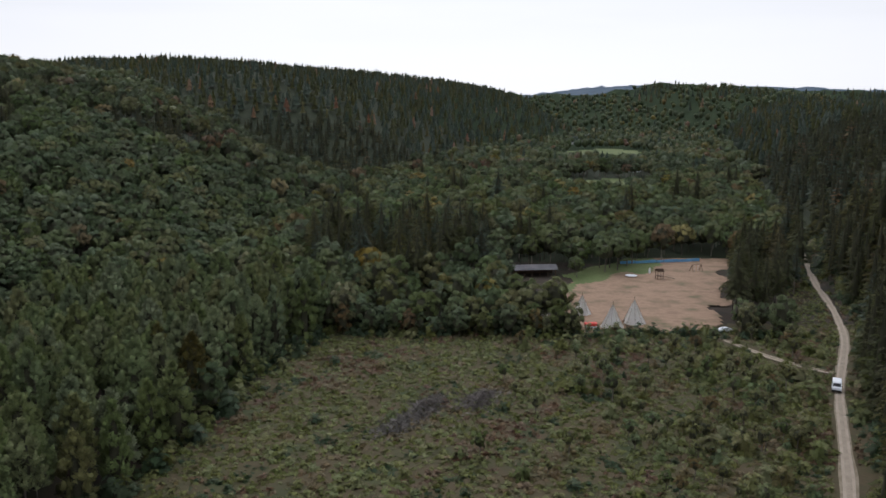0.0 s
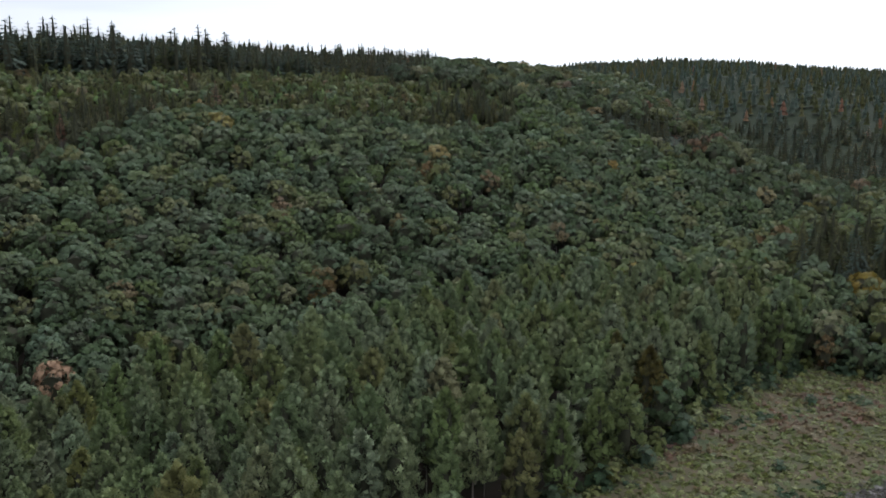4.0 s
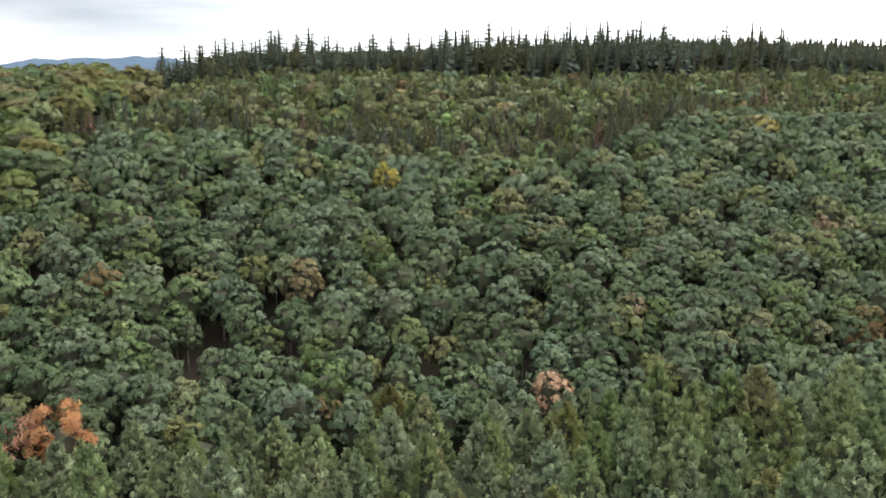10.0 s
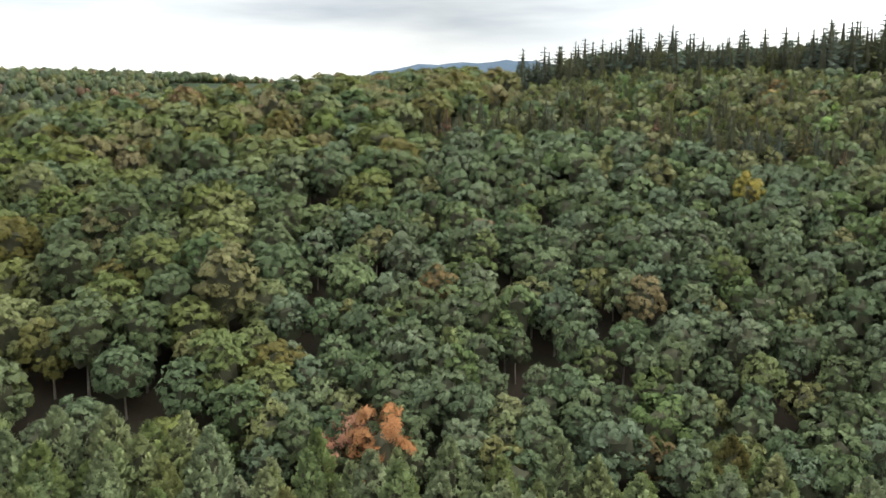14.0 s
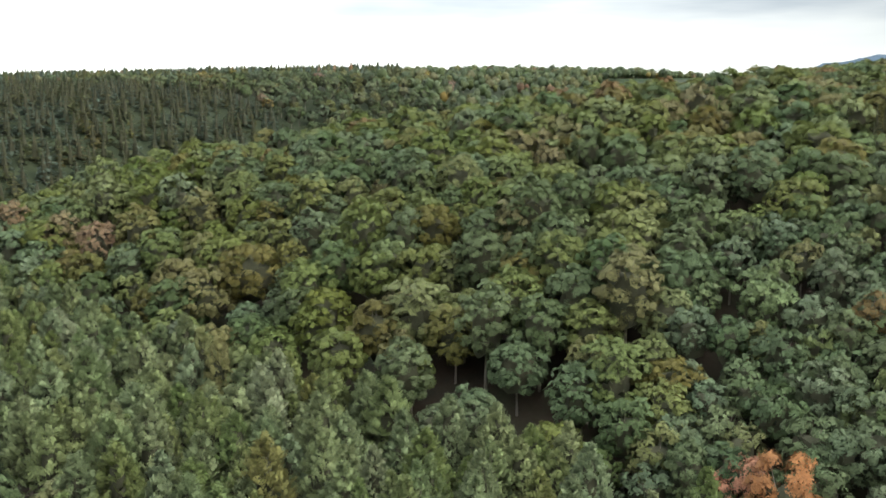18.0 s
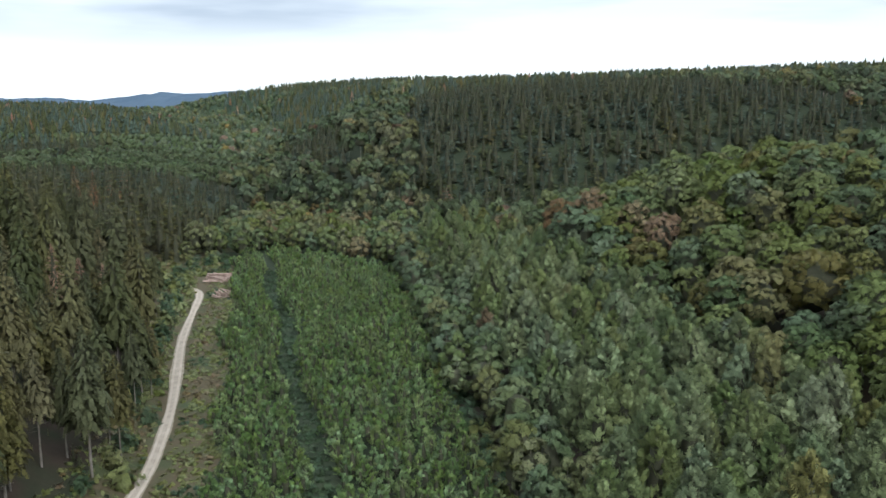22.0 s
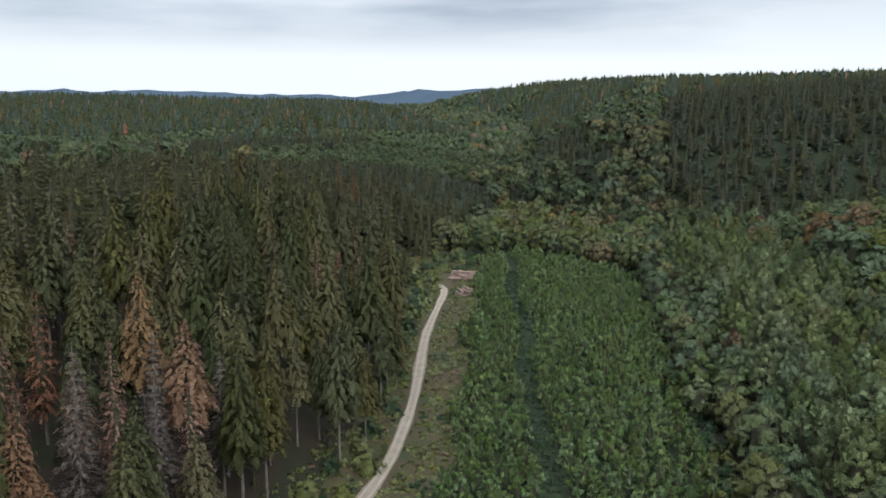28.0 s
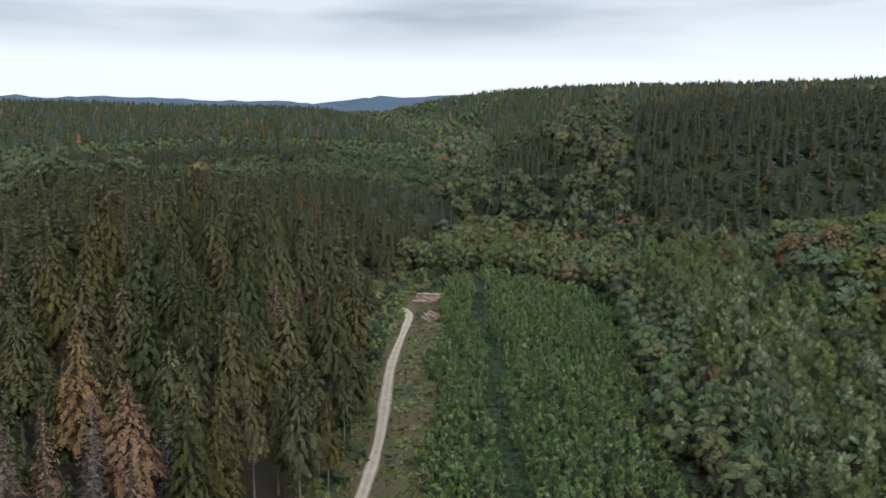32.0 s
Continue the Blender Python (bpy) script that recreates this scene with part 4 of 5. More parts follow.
def covered_trailer(x, y, rz):
    ob = at("covered_trailer", x, y, rz)
    bm = bmesh.new()
    box(bm, 0, 0, 0.45, 3.4, 1.7, 0.45, 0.05)
    part("bed", bm, WHITE_CLOTH, ob, "pale trailer bed")
    bm = bmesh.new()
    box(bm, 0, 0, 0.9, 3.45, 1.75, 0.8, 0.15)
    part("cover", bm, RED_CLOTH, ob, "bright red cover")
    for s in (-1, 1):
        bm = bmesh.new()
        rod(bm, (0, s * 0.95, .32), (0, s * 0.75, .32), 0.32, 16)
        part("wheel", bm, RUBBER, ob)
    bm = bmesh.new()
    rod(bm, (1.6, 0, .5), (2.8, 0, .45), 0.05, 8)
    part("drawbar", bm, METAL, ob)
    tagged(ob, "small trailer under a bright red cover by the tipis", "trailer")


def white_board(x, y):
    ob = at("slide_board", x, y, 20)
    bm = bmesh.new()
    box(bm, 0, 0, 0, 0.7, 0.12, 2.3, 0.03)
    part("panel", bm, WHITE_CLOTH, ob)
    for s in (-1, 1):
        bm = bmesh.new()
        rod(bm, (s * 0.3, 0.08, 1.8), (s * 0.3, 0.9, 0), 0.04, 6)
        part("strut", bm, METAL, ob)
    tagged(ob, "upright white board on struts in the meadow", "board")


def brash_heap(x, y, rng):
    """A long heap of dead twigs left from felling."""
    ob = at("brash_heap", x, y, 62)
    n = 260
    pos = np.stack([rng.normal(0, 4.5, n), rng.normal(0, 1.9, n), np.zeros(n)], 1)
    pos[:, 2] = 1.5 * np.exp(-(pos[:, 0] / 6) ** 2 - (pos[:, 1] / 2.3) ** 2) * rng.uniform(0.3, 1, n)
    twigs = []
    for q in pos:
        d = rng.normal(0, 1, 3) * [1.2, 1.2, 0.35]
        twigs.append(tube(q - d * 0.7, q + d * 0.7, 0.05, 0.02, 3))
    tv, tf, tn = join(twigs)
    tw = tagged(new("twigs", mesh_from("twigs", tv, tf, [SOLID[TWIG_GREY.name]], soft=tn)), kind="stuff")
    tw.parent = ob
    lv, lf, ln = sprays_at(rng, pos, rng.normal(0, 1, pos.shape) + UP, UP + 0 * pos, np.full(n, 0.6))
    li = tagged(new("litter", mesh_from("litter", lv, lf, [TWIG_GREY], soft=ln)), kind="stuff")
    li.parent = ob
    tagged(ob, "long heap of grey dead branches on the clearing", "brash heap")


def house(x, y, rz, ln, wd, hh, wall, roof, label, floors=2):
    ob = at("far_house", x, y, rz, -0.3)
    bm = bmesh.new()
    box(bm, 0, 0, 0, ln, wd, hh)
    for s in (-1, 1):
        v = [bm.verts.new(p) for p in ((s * ln / 2, -wd / 2, hh), (s * ln / 2, wd / 2, hh), (s * ln / 2, 0, hh + wd * 0.42))]
        bm.faces.new(v)
    w = part("wall", bm, wall, ob)
    for s in (-1, 1):
        bm = bmesh.new()
        v = [bm.verts.new(p) for p in ((-ln / 2 - .4, 0, hh + wd * .43), (ln / 2 + .4, 0, hh + wd * .43), (ln / 2 + .4, s * (wd / 2 + .5), hh - .1), (-ln / 2 - .4, s * (wd / 2 + .5), hh - .1))]
        bm.faces.new(v)
        bmesh.ops.solidify(bm, geom=bm.faces[:], thickness=0.25)
        part("roof", bm, roof, ob)
    for s in (-1, 1):
        for fl in range(floors):
            for i in range(3):
                bm = bmesh.new()
                box(bm, -ln / 3 + i * ln / 3, s * wd / 2, 1.0 + fl * 2.8, 1.2, 0.14, 1.4)
                part("window", bm, DARK_GLASS, ob)
    bm = bmesh.new()
    box(bm, ln * .25, 0.4, hh + wd * .2, .8, .8, wd * .35)
    part("chimney", bm, wall, ob)
    tagged(ob, label, "house", "houses down the valley")



# ---- woods ----
rng = np.random.default_rng(7)
OAK_NEAR = [broadleaf(rng, rng.uniform(11.5, 14.5), rng.uniform(3.5, 4.5), 22, 16, 0.60, 2, 0.4) for _ in range(7)]
OAK_MID = [broadleaf(rng, rng.uniform(11, 14), rng.uniform(3.5, 4.5), 16, 9, 0.90, 0, 0.2) for _ in range(6)]
BEECH_NEAR = [broadleaf(rng, rng.uniform(16, 21), rng.uniform(5.2, 7.2), 34, 18, 0.78, 2, 0.55, 0.40) for _ in range(7)]
BEECH_MID = [broadleaf(rng, rng.uniform(14, 17), rng.uniform(4.8, 6.2), 20, 9, 1.2, 0, 0.2, 0.35) for _ in range(5)]
EDGE_OAK = [broadleaf(rng, rng.uniform(11, 14), rng.uniform(3.3, 4.3), 16, 15, 0.80, 2, 1.0) for _ in range(5)]
LARCH_NEAR = [larch(rng, rng.uniform(15, 19.5), rng.uniform(3.3, 4.1), 640, 0.60, rng.uniform(0.25, 0.36), rng.uniform(1.6, 2.4), 16) for _ in range(7)]
LARCH_MID = [larch(rng, rng.uniform(15, 19.5), rng.uniform(3.3, 4.1), 340, 0.84, 0.38, rng.uniform(1.6, 2.4), 12) for _ in range(6)]
LARCH_EDGE = [larch(rng, rng.uniform(13, 17), rng.uniform(3.0, 3.7), 320, 0.88, 0.10, 2.4, 12) for _ in range(5)]
SPRUCE_EDGE = [conifer(rng, rng.uniform(18, 23), rng.uniform(3.4, 4.0), 15, 9, 0.08, 0.3) for _ in range(4)]
YOUNG_WOOD = [broadleaf(rng, rng.uniform(6.5, 9.5), rng.uniform(2.4, 3.2), 7, 7, 0.95, 0, 0.3) for _ in range(5)]
YOUNG_LARCH = [larch(rng, rng.uniform(7, 10), rng.uniform(2.0, 2.7), 54, 0.9, 0.1, 2.4, 6) for _ in range(5)]
SPRUCE_NEAR = [conifer(rng, rng.uniform(22, 28), rng.uniform(3.2, 4.0), 28, 13, rng.uniform(0.36, 0.54), 0.32, 3, 0.25, 0.80, 1.05) for _ in range(7)]
SPRUCE_DYING = [conifer(rng, rng.uniform(20, 25), rng.uniform(2.8, 3.4), 28, 11, rng.uniform(0.2, 0.35), 0.2, 3, 0.3, 0.85, 0.85, 0.34) for _ in range(4)]
SPRUCE_MID = [conifer(rng, rng.uniform(20, 26), rng.uniform(3.5, 4.3), 15, 10, 0.36, 0.3, 2, 0.25, 0.80, 1.15, 0.5) for _ in range(5)]
SPRUCE_CREST = [conifer(rng, rng.uniform(15, 23), rng.uniform(3.8, 4.8), 14, 9, 0.10, 0.24, 2, 0.25, 0.62, 1.2, 0.55) for _ in range(7)]
SPRUCE_FAR = [conifer(rng, rng.uniform(12, 16), rng.uniform(4.3, 5.1), 7, 7, 0.04, 0.25, 2, 0.3, 0.80, 1.3, 0.65) for _ in range(6)]
SPRUCE_DISTANT = [low_conifer(rng, rng.uniform(13, 18), rng.uniform(4.2, 5.2)) for _ in range(6)]
BROAD_FAR = [low_broad(rng, rng.uniform(11, 15), rng.uniform(4.2, 5.4)) for _ in range(6)]
BROAD_MIDWAY = [broadleaf(rng, rng.uniform(11, 16), rng.uniform(4.0, 5.4), 9, 7, 1.5, 0, 0.1) for _ in range(6)]
YOUNG_FIR = [larch(rng, rng.uniform(3.2, 5.0), rng.uniform(1.4, 1.85), 48, 0.50, 0.1, 2.2, 8) for _ in range(6)]
DEAD = [dead_tree(rng, rng.uniform(20, 25), 3.2, 18, 9) for _ in range(3)]
TUFT = [tuft(rng, rng.uniform(0.35, 0.7), rng.uniform(0.6, 0.95), 6, 0.44) for _ in range(5)]
BUSH = [tuft(rng, rng.uniform(1.6, 2.6), rng.uniform(1.1, 1.7), 34, 0.46) for _ in range(5)]
SAPLING = [broadleaf(rng, rng.uniform(4.5, 6.5), rng.uniform(1.0, 1.6), 7, 9, 0.42, 3) for _ in range(4)]


def pick(n, weights):
    w = np.array(weights, float)
    return rng.choice(len(w), n, p=w / w.sum())


def slope_w(q):
    return west_foot(q[:, 1]) - q[:, 0]


def on_spur(q):
    w = slope_w(q)
    return (q[:, 0] < belt_west(q[:, 1]) - 3) & (w > 4) & (q[:, 1] < -8 + 0.28 * w + 8 * np.sin(w / 13)) & (q[:, 1] > -282 - 0.05 * (q[:, 0] + 250))


def bearing(q):
    """Compass direction of a place from the middle of the valley, in degrees."""
    return np.degrees(np.arctan2(q[:, 0] + 38, q[:, 1] - 30))


# larch belt
p = grid_spots(-260, 0, -275, 245, 6.2, rng)
p = p[(p[:, 0] < belt_east(p[:, 1]) - 1) & (p[:, 0] > belt_west(p[:, 1]))]
s = spots_on(p, rng, 0.80, 1.1)
c = pick(len(s), (6, 4, 1.0))
own = (p[:, 1] > -25) & (p[:, 1] < 105) & (p[:, 0] < belt_east(p[:, 1]) - 18)
own &= np.cumsum(own) <= 300
LARCH_LABELS = ["tall soft green larch in a dense belt", "tall grey-green larch in a dense belt", "yellowing larch among green ones"]
single_trees("larch_tree", LARCH_LABELS, "tree", "larches of the belt", LARCH_NEAR, s[own], LARCH, c[own], rng)
rim = ~own & (p[:, 0] > belt_east(p[:, 1]) - 7 - 6 * (p[:, 1] < -60))
leafy = rim & ((p[:, 1] < -60) | ((p[:, 1] > 60) & (patchy(p, 14, 4.0) > 0.55)))
stand("edge_oaks", "dark green oaks along the edge of the larches", "trees", EDGE_OAK, s[leafy], OAK, pick(int(leafy.sum()), (12, 5, 4, 0.2, 0.4, 0)), rng)
edge = rim & ~leafy
stand("larch_edge", "larches with low green branches along the wood's edge", "trees", LARCH_EDGE, s[edge], LARCH, c[edge], rng)
rest = ~own & ~rim
stand("larch_wood", "dense belt of soft green larches along the valley", "trees", LARCH_MID, s[rest], LARCH, c[rest], rng)

# oaks on the lower slope
p = grid_spots(-420, 60, -330, 420, 5.9, rng)
w = slope_w(p)
oak = (w > 2) & (p[:, 0] < belt_west(p[:, 1]) - 2) & (w < 118 + 20 * np.sin(p[:, 1] / 30)) & ~on_spur(p) & (p[:, 1] > -140)
p, ow = p[oak], w[oak]
s = spots_on(p, rng, 0.8, 1.15)
c = pick(len(s), (20, 7, 3.0, 0.10, 0.2, 0.02))
own = (ow < 46) & (p[:, 1] < 190) & (p[:, 1] > -60)
own &= np.cumsum(own) <= 300
OAK_LABELS = ["dark green round-crowned oak on the slope", "fresh green young oak on the slope", "olive green oak on the slope", "yellow autumn broadleaf tree among oaks", "browning oak among green ones", "orange autumn tree at the wood's edge"]
single_trees("oak_tree", OAK_LABELS, "tree", "oaks on the slope", OAK_NEAR, s[own], OAK, c[own], rng)
near = ~own & (ow < 75) & (p[:, 1] < 260)
stand("oak_wood", "dark green oak wood on the lower slope", "trees", OAK_NEAR, s[near], OAK, c[near], rng)
far = ~own & ~near
stand("oak_wood", "dark green oak wood on the middle slope", "trees", OAK_MID, s[far], OAK, c[far], rng)

# light young wood on the upper slope, dark spruces strewn in
q = grid_spots(-560, 60, -60, 430, 5.2, rng)
qw = slope_w(q)
edge = 118 + 20 * np.sin(q[:, 1] / 30)
crest_w = 246 + 14 * np.sin(q[:, 1] / 50)
up = (qw >= edge) & (qw < crest_w) & ~on_spur(q)
dark = up & (((np.abs(qw - edge - 14) < 15) & (patchy(q, 22, 1.0) > 0.5)) | (rng.random(len(q)) < 0.02))
light = up & ~dark
s = spots_on(q[light], rng, 0.75, 1.2)
tall = rng.random(len(s)) < 0.42
stand("young_broadleaf_wood", "light olive green young wood on the upper slope", "trees", YOUNG_WOOD, s[~tall], OAK + YOUNG, pick(int((~tall).sum()), (2, 6, 8, 0.1, 0.8, 0.0, 0.5, 0.3)), rng)
stand("young_larch_wood", "light green young larches on the upper slope", "trees", YOUNG_LARCH, s[tall], YOUNG + [OAK[2], BEECH[0]], pick(int(tall.sum()), (0.6, 0.4, 6, 5)), rng)
s = spots_on(q[dark], rng, 0.45, 0.68)
stand("spruce_group", "dark spruces strewn through the young wood", "trees", SPRUCE_MID, s, SPRUCE, pick(len(s), (6, 2, 1, 0.3, 0)), rng)

# spruce rows on the crest
q = grid_spots(-620, 100, 70, 400, 6.2, rng)
qw = slope_w(q)
crest = (qw >= 246 + 14 * np.sin(q[:, 1] / 50)) & (qw < 310)
s = spots_on(q[crest], rng, 0.8, 1.2)
cy = q[crest][:, 1]
s[:, 3] *= (1 + 0.14 * np.clip((cy - 150) / 90, 0, 1)) * (1 - 0.12 * np.clip((cy - 325) / 75, 0, 1))
stand("spruce_wood", "dark spruce rows standing along the crest", "trees", SPRUCE_CREST, s, SPRUCE, pick(len(s), (4, 0, 8, 0, 0)), rng)

# beeches and oaks with broad crowns on the spur
q = grid_spots(-800, -120, -460, 60, 8.8, rng)
qw = slope_w(q)
spur = on_spur(q) | ((qw > 250) & (q[:, 1] < 75) & (q[:, 1] > -262))
q, sw = q[spur], qw[spur]
keep = in_sight(q) | (sw < 120)
q, sw = q[keep], sw[keep]
s = spots_on(q, rng, 0.72, 1.15)
warm = patchy(q, 45, 3.0)
high = height(q[:, 0], q[:, 1]) > 36
c = np.where((warm > 0.66) | (high & (warm > 0.40)), pick(len(s), (6, 2, 4, 0.25)), pick(len(s), (8, 8, 1.0, 0.02)))
own = (sw < 95) & (q[:, 1] > -190)
own &= np.cumsum(own) <= 220
BEECH_LABELS = ["broad olive green beech on the spur", "broad dark green beech on the spur", "golden-tinged beech on the spur", "rust-brown autumn beech on the spur"]
single_trees("beech_tree", BEECH_LABELS, "tree", "beeches on the spur", BEECH_NEAR, s[own], BEECH, c[own], rng)
near = ~own & (sw < 95) & (q[:, 1] > -260)
stand("beech_wood", "broad-crowned beech wood on the spur", "trees", BEECH_NEAR, s[near], BEECH, c[near], rng)
far = ~own & ~near
stand("beech_wood", "broad-crowned beech wood on the plateau", "trees", BEECH_MID, s[far], BEECH, c[far], rng)

# spruce forest east of the track
q = grid_spots(-170, 330, -480, 20, 7.1, rng)
qe = q[:, 0] - track_x(q[:, 1])
opening = (np.abs(q[:, 1] + 232) < 30) & (qe < 24)
sp = (qe > 5.5 + 2.5 * np.sin(q[:, 1] / 17)) & ~opening & (qe < 125) & (q[:, 1] > -365 + 8 * np.sin(q[:, 0] / 9))
q, qe = q[sp], qe[sp]
dist = np.hypot(q[:, 0] + 38, q[:, 1] - 28)
s = spots_on(q, rng, 0.70, 1.12)
c = pick(len(s), (6, 7, 0.0, 0.3, 0.0))
dying = (dist < 125) & (qe > 16) & (q[:, 1] > -95)
c = np.where(dying & (rng.random(len(s)) < 0.12), 3, c)
DYING = np.array([(-9, -182), (-20, -195), (-55, -310), (-60, -293), (-47, -157), (-52, -165), (-42, -153), (-16, -72), (-14, -80), (-53, -254), (-10, -172), (1, -124), (-10, -78), (-6, -68), (-2, -77), (-24, -76), (-4, -86)], float)
GREY = np.array([(-19, -82), (-20, -75), (-27, -86), (-14, -190), (-12, -70)], float)
clear = np.hypot(q[:, None, 0] - np.vstack([DYING, GREY])[None, :, 0], q[:, None, 1] - np.vstack([DYING, GREY])[None, :, 1]).min(1) > 3.6
q, qe, dist, s, c = q[clear], qe[clear], dist[clear], s[clear], c[clear]
own = (qe < 60) & (q[:, 1] < -35) & (q[:, 1] > -225)
own &= np.cumsum(own) <= 300
SPRUCE_LABELS = ["tall dark green spruce with bare lower trunk", "tall olive green spruce with bare lower trunk", "tall blue-green spruce in the forest", "dying reddish-brown spruce in the forest", "dead grey spruce with bare twigs"]
single_trees("spruce_tree", SPRUCE_LABELS, "tree", "spruces beside the track", SPRUCE_NEAR, s[own], SPRUCE, c[own], rng)
near = ~own & (dist < 250)
stand("spruce_forest", "dark spruce forest beside the track", "trees", SPRUCE_MID, s[near], SPRUCE, c[near], rng)
far = ~own & ~near
stand("spruce_forest", "dark spruce forest on the eastern slope", "trees", SPRUCE_FAR, s[far], SPRUCE, c[far], rng)
single_trees("dead_spruce", "dead grey spruce with bare drooping twigs", "tree", "dead spruces", DEAD, spots_on(GREY, rng, 0.9, 1.05), [SPRUCE[4]], np.zeros(len(GREY), int), rng)
single_trees("dying_spruce", "dying spruce with reddish-brown needles", "tree", "dying spruces", SPRUCE_DYING, spots_on(DYING, rng, 0.82, 1.0), [SPRUCE[3]], np.zeros(len(DYING), int), rng)

# spruces above the track, down the valley
q = grid_spots(50, 330, 60, 330, 5.8, rng)
qe = q[:, 0] - track_x(q[:, 1])
keep = (qe > np.where(q[:, 1] < 200, 4.6, 6.0)) & (qe < 75)
q, qe = q[keep], qe[keep]
front = qe < 15
s = spots_on(q[front], rng, 0.7, 1.05)
stand("spruce_edge", "dark spruces with low branches beside the track", "trees", SPRUCE_EDGE, s, SPRUCE, pick(len(s), (8, 2, 2, 0, 0)), rng)
s = spots_on(q[~front], rng, 0.75, 1.1)
stand("spruce_forest", "dark spruce forest rising above the track", "trees", SPRUCE_MID, s, SPRUCE, pick(len(s), (8, 2, 2, 0, 0)), rng)

# young spruces and bushes under the tall ones
q = grid_spots(-100, 60, -230, 0, 3.4, rng, 0.6)
qe = q[:, 0] - track_x(q[:, 1])
under = (qe > 5) & (qe < 75) & (rng.random(len(q)) < 0.2)
q = q[under]
s = spots_on(q, rng, 0.06, 0.20)
stand("young_spruces", "young spruces and bushes under the tall spruces", "undergrowth", SPRUCE_EDGE[:2], s, SPRUCE[:2] + [OAK[4]], pick(len(s), (6, 3, 1)), rng)

# young plantation between the track and the larches
q = grid_spots(-200, 0, -305, 10, 2.5, rng, 0.6)
q = q[(q[:, 1] > -290 + 8 * np.sin(q[:, 0] / 6)) & (q[:, 0] > -150 + np.maximum(-250 - q[:, 1], 0) * 0.5)]
gap = line(q[:, 1], (-325, -210, -130, -96, 10), (-126, -102, -85, -77, -50))
pl = (q[:, 0] < track_x(q[:, 1]) - 11 - 2 * np.sin(q[:, 1] / 9)) & (q[:, 0] > belt_east(q[:, 1]) + 1) & (np.abs(q[:, 0] - gap - 1.2 * np.sin(q[:, 1] / 13)) > 2.3)
s = spots_on(q[pl], rng, 0.7, 1.15)
stand("young_conifer_plantation", "dense bright green young conifers in rows", "trees", YOUNG_FIR, s, YOUNG, pick(len(s), (5, 2)), rng)

# trees round the camp and along the valley floor
def in_meadow(q, m=0.0):
    x, y = q[:, 0], q[:, 1]
    return (y > 222 - m) & (y < 338 + m) & (y < 292 + (x - 45) * 0.95 + m) & (x > 33 - m + (y - 226) * 0.15) & (x < 74 + m + (y - 224) * 0.36)


q = grid_spots(-150, 330, 226, 640, 7.0, rng)
qw, qe = slope_w(q), q[:, 0] - track_x(q[:, 1])
fill = (qw < 6) & (qe < np.where(q[:, 1] > 275, -5.5, -13)) & ~in_meadow(q, 1.0) & ~((q[:, 0] > 21) & (q[:, 0] < 42) & (q[:, 1] > 246) & (q[:, 1] < 312))
fill &= ~((q[:, 1] < 250) & (q[:, 0] > 37) & (q[:, 0] < 76))
fill &= ~in_field(q, 2.0)
q, qe = q[fill], qe[fill]
con = (patchy(q, 26, 5.0) > 0.86) | ((qe > -42) & (q[:, 1] < 330) & (q[:, 1] > 236)) | ((q[:, 1] > 285) & (q[:, 1] < 360) & (q[:, 0] < 18) & (q[:, 0] > -48))
s = spots_on(q, rng, 0.6, 1.3)
s[:, 3] *= np.where(con, 0.85, np.where(q[:, 1] < 250, 0.95, 1.0))
c = pick(len(s), (8, 10, 8, 0.6, 0.5, 0.0))
c = np.where((q[:, 1] < 262) & (rng.random(len(s)) < 0.10), 3, c)
stand("valley_wood", "dark mixed broadleaf trees round the camp", "trees", EDGE_OAK, s[~con & (q[:, 1] < 275)], OAK, c[~con & (q[:, 1] < 275)], rng)
stand("valley_wood", "dark mixed broadleaf trees on the valley floor", "trees", OAK_MID, s[~con & (q[:, 1] >= 275)], OAK, c[~con & (q[:, 1] >= 275)], rng)
stand("valley_spruces", "dark spruces standing about the camp and track", "trees", SPRUCE_MID, s[con], SPRUCE, pick(int(con.sum()), (7, 2, 2, 0, 0)), rng)
single_trees("golden_maple", "bright yellow autumn maple at the wood's edge", "tree", "golden maples", EDGE_OAK, spots_on(np.array([(-65.0, 450.0), (-60.0, 495.0), (-47.0, 466.0), (-27.0, 498.0), (-12.0, 246.0), (1.0, 250.0), (13.0, 243.0), (21.0, 241.0)]), rng, 0.75, 1.0), [OAK[3], BEECH[2]], np.array([0, 1, 0, 1, 1, 1, 0, 1]), rng)
single_trees("green_maple", "tall olive green maple beside the open shelter", "tree", "", EDGE_OAK, spots_on(np.array([(17.0, 263.0), (-4.0, 268.0)]), rng, 1.15, 1.3), [OAK[2]], np.zeros(2, int), rng)

# single trees that stand out by their colour
def stand_out(name, label, shapes, mat, places, lo, hi):
    single_trees(name, label, "tree", "", shapes, spots_on(np.array(places), rng, lo, hi), [mat], np.zeros(len(places), int), rng)


